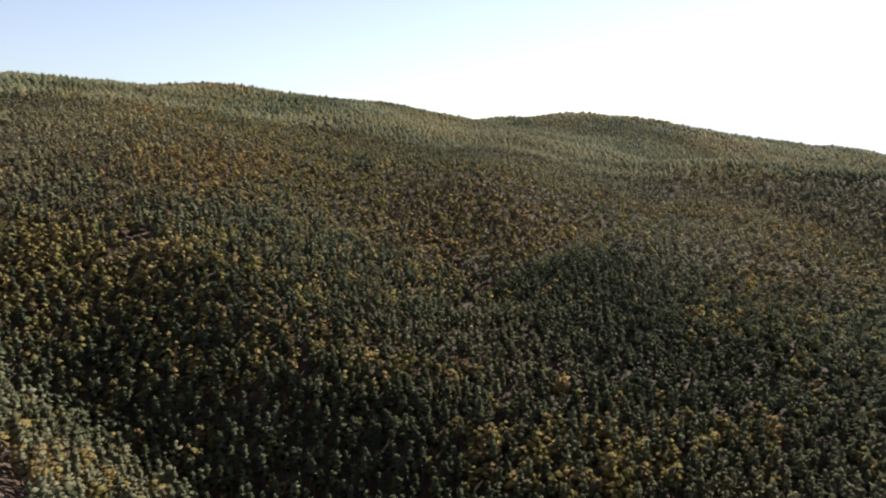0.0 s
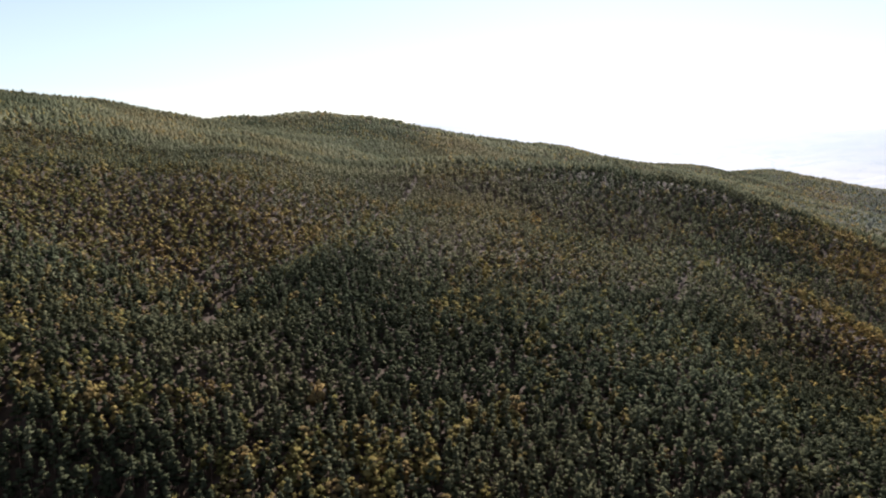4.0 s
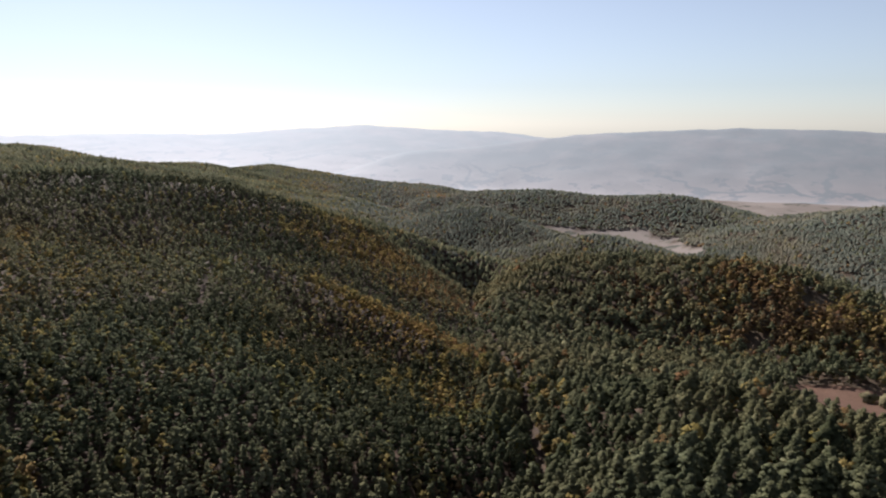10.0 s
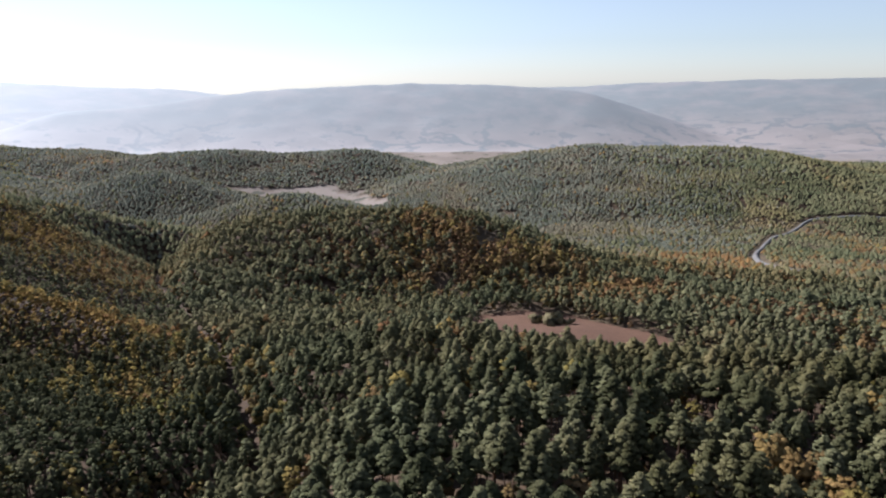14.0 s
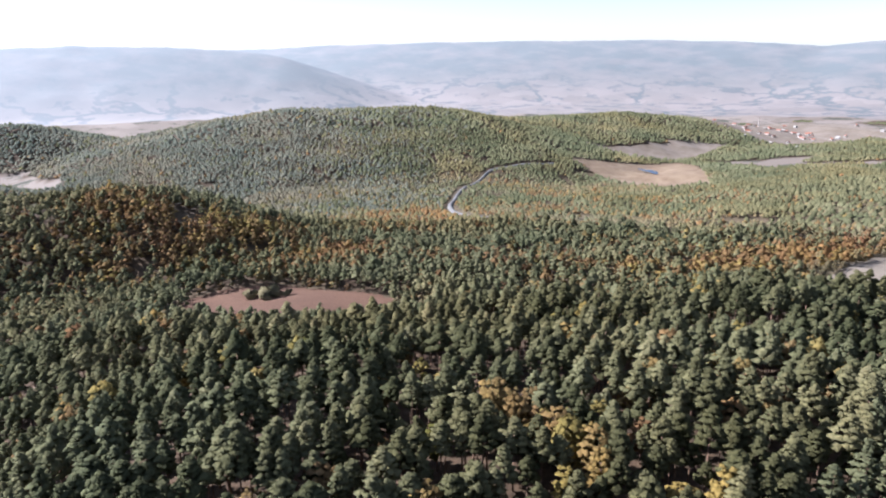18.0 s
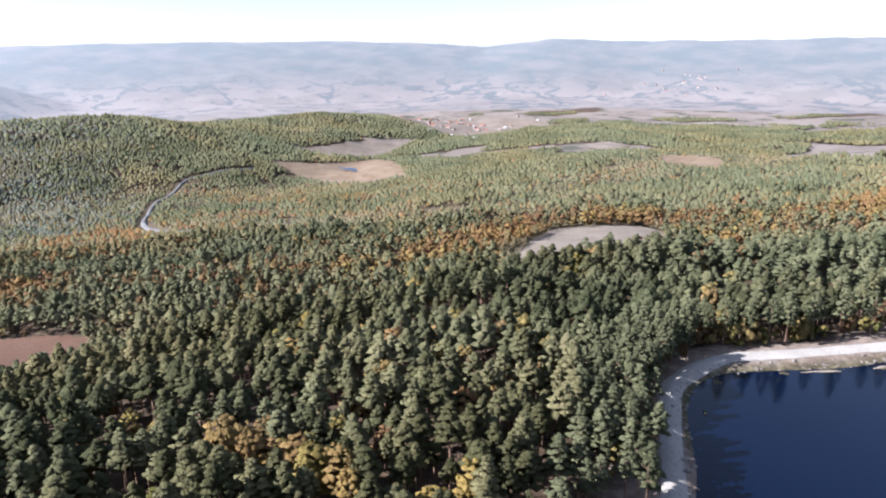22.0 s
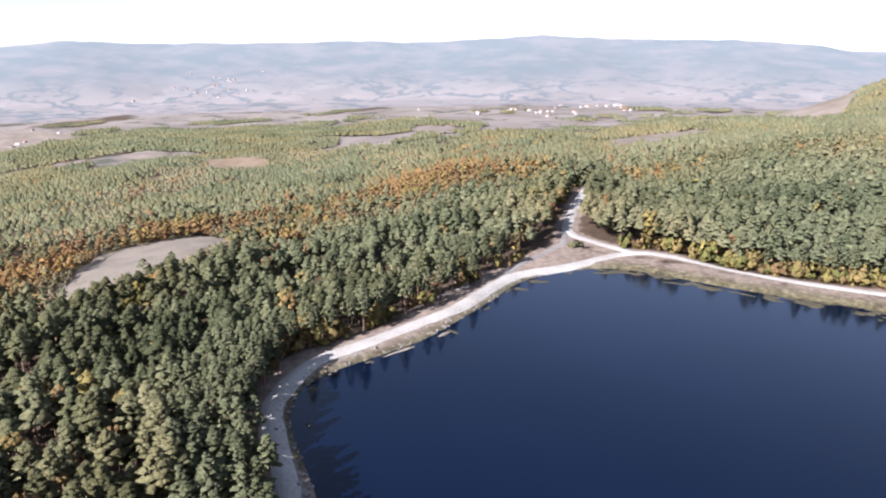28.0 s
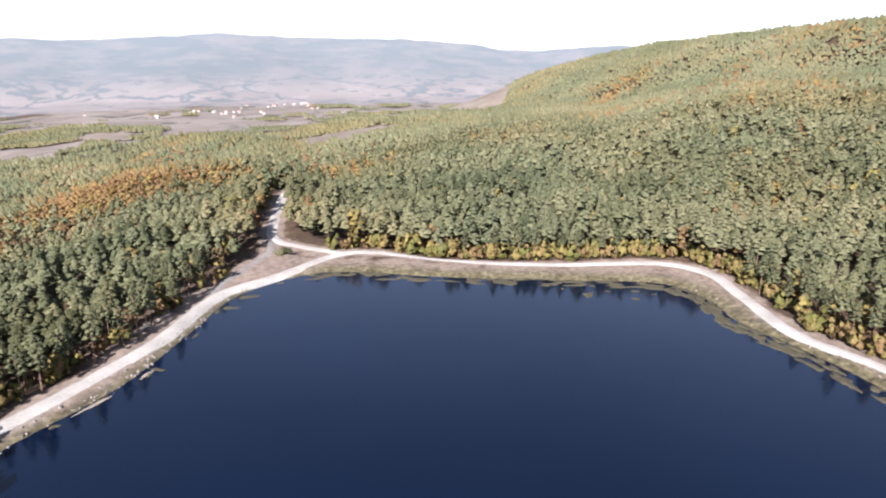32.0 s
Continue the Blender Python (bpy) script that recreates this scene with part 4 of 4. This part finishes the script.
def shrubs():
    rng = np.random.default_rng(8)
    kinds = []
    for tint in (0.05, 0.14, 0.24, 0.3, 0.4, 0.56):
        n = rng.integers(9, 14)
        spots = [(rng.normal(0, 0.62), rng.normal(0, 0.62), 0.4 + 2.6 * rng.uniform() ** 1.2) for _ in range(n)]
        tri = np.concatenate([tuft(rng, p, rng.uniform(0.5, 0.8) * (1.1 - 0.16 * p[2]), 0.9, OCT) for p in spots])
        kinds.append((tri, tint))
    line = np.array(TRACK_LINE)
    d = np.gradient(line, axis=0)
    d /= np.linalg.norm(d, axis=1)[:, None]
    side = np.c_[-d[:, 1], d[:, 0]]
    meshes = []
    for tri, tint in kinds:
        ob = mesh_object("shrub", *soup(tri), MAT["autumn"], False)
        soft_normals(ob, unit((tri - (0, 0, 1.0)) / (1, 1, 1.4)))
        ob.data.attributes.new("tint", "FLOAT", "POINT").data.foreach_set("value", np.full(len(tri), tint, np.float32))
        meshes.append(ob)
    first = [True] * len(meshes)
    far = [i for i, p in enumerate(line) if p[1] < -175 and p[0] < 10 or p[0] < -80]
    near = [i for i, p in enumerate(line) if p[0] > 30 and p[1] < -120]
    spots = [(i, rng.uniform(4.5, 9.0)) for i in rng.choice(far, 260)] + [(i, rng.uniform(6, 11)) for i in rng.choice(near, 34)]
    for i, off in spots:
        p = line[i] + d[i] * rng.uniform(-3, 3)
        q = p + side[i] * off
        if inside(np.array([q[0]]), np.array([q[1]]), POND)[0] or away(np.array([q[0]]), np.array([q[1]]), POND, True)[0] < 8:
            q = p - side[i] * off
        if inside(np.array([q[0]]), np.array([q[1]]), JUNCTION)[0]:
            continue
        k = rng.integers(len(meshes))
        m = pose(q[0], q[1], height_at(*q) - 0.1, 0, 0, rng.uniform(0, 360))
        ob = meshes[k] if first[k] else meshes[k].copy()
        if not first[k]:
            scene.collection.objects.link(ob)
        first[k] = False
        s = rng.uniform(1.0, 1.8)
        ob.matrix_basis = m @ Matrix.Diagonal((s, s, s * rng.uniform(0.9, 1.5), 1))
        tagged(ob, "yellow and orange autumn shrub at the forest edge", "shrub", "shrubs along the track")


shrubs()


def bank_rocks():
    rng = np.random.default_rng(9)
    meshes = [mesh_object("rock", *lump(rng), MAT["rock"], False) for _ in range(5)]
    first = [True] * 5
    shore = np.array(POND)
    d = np.roll(shore, -1, 0) - shore
    d /= np.linalg.norm(d, axis=1)[:, None]
    east = [i for i, p in enumerate(shore) if p[0] > 36 and p[1] < -70]
    west = [i for i, p in enumerate(shore) if p[0] < -60 and p[1] < -90]
    for n, i in enumerate(list(rng.choice(east, 200)) + list(rng.choice(west, 10))):
        out = np.array((d[i][1], -d[i][0]))
        if inside(np.array([shore[i][0] + out[0]]), np.array([shore[i][1] + out[1]]), POND)[0]:
            out = -out
        q = shore[i] + d[i] * rng.uniform(-4, 4) + out * rng.uniform(-0.4, 3.2)
        k = n % 5
        ob = meshes[k] if first[k] else meshes[k].copy()
        if not first[k]:
            scene.collection.objects.link(ob)
        first[k] = False
        s = rng.uniform(0.2, 0.45) if rng.uniform() < 0.92 else rng.uniform(0.45, 0.7)
        ob.matrix_basis = pose(q[0], q[1], max(height_at(*q), -0.1) + s * 0.2, 0, 0, rng.uniform(0, 360)) @ Matrix.Diagonal((s, s, s, 1))
        tagged(ob, "pale grey rock on the bank at the waterline", "rock", "rocks along the bank")


bank_rocks()


def weed_mats():
    rng = np.random.default_rng(12)

    def mat(x, y, long, wide, turn, skin, name, label, category, group):
        n = 18
        a = np.arange(n) * 2 * math.pi / n
        r = 1 + 0.3 * np.sin(a * 2 + rng.uniform(0, 6)) + 0.22 * np.sin(a * 3 + rng.uniform(0, 6)) + rng.normal(0, 0.1, n)
        ring = np.c_[np.cos(a) * r * long, np.sin(a) * r * wide]
        v = np.r_[np.c_[ring, np.full(n, -0.06)], np.c_[ring * 0.9, np.full(n, 0.05)], [[0, 0, 0.09]]]
        f = [(k, (k + 1) % n, n + (k + 1) % n) for k in range(n)] + [(k, n + (k + 1) % n, n + k) for k in range(n)] + [(n + k, n + (k + 1) % n, 2 * n) for k in range(n)]
        ob = mesh_object(name, v, f, MAT[skin], True)
        ob.matrix_basis = pose(x, y, 0.02, 0, 0, turn)
        return tagged(ob, label, category, group)

    shore = np.array(POND)
    for i, p in enumerate(shore):
        q = shore[(i + 1) % len(shore)]
        if p[1] > -95:
            continue
        along = q - p
        size = np.linalg.norm(along)
        turn = math.degrees(math.atan2(along[1], along[0]))
        inner = np.array((-along[1], along[0])) / size
        if not inside(np.array([p[0] + inner[0] * 2]), np.array([p[1] + inner[1] * 2]), POND)[0]:
            inner = -inner
        far = p[0] < 20 and p[1] < -150 or p[0] < -60
        if not far and i % 3:
            continue
        for _ in range(4 if far else 1):
            u = p + along * rng.uniform() + inner * (rng.uniform(0.3, 5.5) if far else rng.uniform(0.5, 3.5))
            mat(u[0], u[1], rng.uniform(1.2, 4.0) if far else rng.uniform(0.7, 1.5), rng.uniform(0.6, 1.6) if far else rng.uniform(0.4, 0.9), turn + rng.normal(0, 8), "marsh", "weed_mat",
                "olive-brown mat of water weed floating by the shore", "water weed", "weed along the shore")
    for cx, cy, s in ((-61, -179, 2.4), (-76, -178, 1.2), (-73, -172, 1.4), (-68, -180, 0.9), (-59, -192, 1.6), (-66, -186, 1.1), (-80, -174, 0.8), (-56, -186, 0.9), (42, -196, 2.0), (37, -204, 2.6), (58, -160, 1.5)):
        mat(cx, cy, s, s * 0.6, rng.uniform(-30, 30), "marsh", "weed_mat", "round mat of pale water weed out on the pond", "water weed", "weed out on the pond")
    for cx, cy, long, turn in ((69, -146, 5.0, 52), (60, -158, 3.0, 60)):
        mat(cx, cy, long, 0.4, turn, "bank", "gravel_spit", "narrow pale gravel spit just off the bank", "gravel", "gravel spits")


weed_mats()


def dead_trees():
    rng = np.random.default_rng(14)
    for x, y, turn in ((64, -181, 250), (61, -189, 215)):
        thing = tagged(new("dead_tree"), "bleached dead tree lying on the bank", "fallen tree", "fallen trees on the bank")
        part("trunk", *soup(limb((0, 0, 0.2), (4.5, 0, 0.7), 0.16)), MAT["dead"], thing)
        for k in range(6):
            s = 1.4 + k * 0.5
            part("branch", *soup(limb((s, 0, 0.4), (s + rng.uniform(0.3, 1), rng.uniform(-1.5, 1.5), rng.uniform(0.8, 2.2)), 0.06, 4)), MAT["dead"], thing)
        thing.matrix_basis = pose(x, y, height_at(x, y), 0, 0, turn)


dead_trees()


def lone_bushes():
    """Dark bush on the bank where the tracks meet, and pale bushes out in the ploughed field."""
    rng = np.random.default_rng(23)
    for x, y, s, label in ((25.3, -241, 1.5, "dark green bush on dry grass between the tracks"), (399, -5, 2.4, "pale green bush in the ploughed field"),
                           (404, -18, 2.8, "pale green bush in the ploughed field"), (393, -13, 2.6, "pale green bush in the ploughed field"), (396, -24, 1.8, "pale green bush in the ploughed field")):
        tri = np.concatenate([tuft(rng, (rng.normal(0, 0.8), rng.normal(0, 0.8), rng.uniform(0.5, 1.4)), rng.uniform(0.6, 0.95), 0.9) for _ in range(8)])
        ob = mesh_object("bush", *soup(tri), MAT["scrub"], False)
        ob.data.attributes.new("tint", "FLOAT", "POINT").data.foreach_set("value", np.full(len(tri), 0.05 if s < 1.6 else 0.6, np.float32))
        soft_normals(ob, unit(tri - (0, 0, 0.6)))
        ob.matrix_basis = pose(x, y, height_at(x, y) - 0.1, 0, 0, 40 * s) @ Matrix.Diagonal((s, s, s, 1))
        tagged(ob, label, "bush", "bushes in the open")


lone_bushes()


def stream_rocks():
    """Bleached boulders where the stream bed shows between the trees."""
    rng = np.random.default_rng(29)
    for cx, cy, n in ((341, 161, 7), (352, 172, 4), (374, 182, 5), (267, 127, 8), (300, 140, 3)):
        for _ in range(n):
            x, y, s = cx + rng.normal(0, 3.5), cy + rng.normal(0, 2.2), rng.uniform(0.6, 1.9)
            ob = mesh_object("boulder", *lump(rng), MAT["rock"], False)
            ob.matrix_basis = pose(x, y, height_at(x, y) + s * 0.25, 0, 0, rng.uniform(0, 360)) @ Matrix.Diagonal((s, s, s, 1))
            tagged(ob, "bleached boulder in the dry stream bed", "boulder", "boulders in the stream bed")


stream_rocks()


def field_pool():
    a = np.arange(20) * 2 * math.pi / 20
    r = 1 + 0.25 * np.sin(a * 3) + 0.15 * np.sin(a * 5 + 1)
    x, y = 985 + np.cos(a) * 24 * r, -704 + np.sin(a) * 9 * r
    v = np.c_[np.r_[985, x], np.r_[-704, y], np.full(21, height(x, y).max() + 2.2)]
    tagged(mesh_object("water", v, [(0, 1 + k, 1 + (k + 1) % 20) for k in range(20)], MAT["water"], False), "small grey pool in the marshy meadow", "pool", kind="structure")


field_pool()


# ---- villages on the plain ----
def house(rng, roof_mat):
    thing = tagged(new("house"), "small plastered village house with a pitched roof", "house", "village houses")
    w, d, h, r = rng.uniform(7, 11), rng.uniform(6, 8), rng.uniform(3, 5.5), rng.uniform(1.6, 2.4)
    box = [(sx * w / 2, sy * d / 2, z) for z in (-2, h) for sx, sy in ((-1, -1), (1, -1), (1, 1), (-1, 1))]
    part("wall", box + [(-w / 2, 0, h + r), (w / 2, 0, h + r)], [(0, 1, 5), (0, 5, 4), (1, 2, 6), (1, 6, 5), (2, 3, 7), (2, 7, 6), (3, 0, 4), (3, 4, 7), (4, 7, 8), (6, 5, 9)], MAT["plaster"], thing)
    e, t = 0.5, 0.25
    low, w2 = h - 0.3, w / 2 + e
    v, f = [], []
    for s in (-1, 1):
        o = len(v)
        slab = [(-w2, s * (d / 2 + e), low), (w2, s * (d / 2 + e), low), (w2, 0, h + r + 0.05), (-w2, 0, h + r + 0.05)]
        v += slab + [(a, b, c + t) for a, b, c in slab]
        f += [tuple(o + k for k in q) for q in ((0, 1, 2), (0, 2, 3), (4, 6, 5), (4, 7, 6), (0, 5, 1), (0, 4, 5), (1, 6, 2), (1, 5, 6), (3, 4, 0), (3, 7, 4))]
    part("roof", v, f, roof_mat, thing)
    part("door", [(-0.5, -d / 2 - 0.04, 0), (0.5, -d / 2 - 0.04, 0), (0.5, -d / 2 - 0.04, 2.1), (-0.5, -d / 2 - 0.04, 2.1)], [(0, 1, 2, 3)], MAT["bark"], thing)
    for sx in (-1, 1):
        x = sx * w * 0.3
        part("window", [(x - 0.5, -d / 2 - 0.04, 1), (x + 0.5, -d / 2 - 0.04, 1), (x + 0.5, -d / 2 - 0.04, 2.2), (x - 0.5, -d / 2 - 0.04, 2.2)], [(0, 1, 2, 3)], MAT["water"], thing)
    return thing


def villages():
    rng = np.random.default_rng(17)
    kinds = [house(rng, MAT["tiles"]) for _ in range(3)] + [house(rng, MAT["plaster"])]
    first = [True] * 4
    for cx, cy, spread, count in ((1390, -1400, 130, 44), (1260, -1250, 60, 10), (-120, -2450, 120, 16), (150, -2150, 130, 18), (1599, -3151, 110, 22)):
        for _ in range(count):
            x, y = cx + rng.normal(0, spread), cy + rng.normal(0, spread)
            k = rng.integers(4)
            m = pose(x, y, height_at(x, y) + 0.4, 0, 0, rng.uniform(0, 360))
            ob = kinds[k] if first[k] else copy_thing(kinds[k], m)
            first[k] = False
            ob.matrix_basis = m
    tower = tagged(new("minaret"), "slender white minaret above the village roofs", "tower")
    part("shaft", *soup(limb((0, 0, -1), (0, 0, 22), 1.3, 8)), MAT["plaster"], tower)
    part("cap", *soup(limb((0, 0, 22), (0, 0, 27), 0.9, 8)), MAT["rock"], tower)
    part("balcony", *soup(limb((0, 0, 15), (0, 0, 16), 1.7, 8)), MAT["plaster"], tower)
    tower.matrix_basis = pose(1400, -1330, height_at(1400, -1330))


villages()
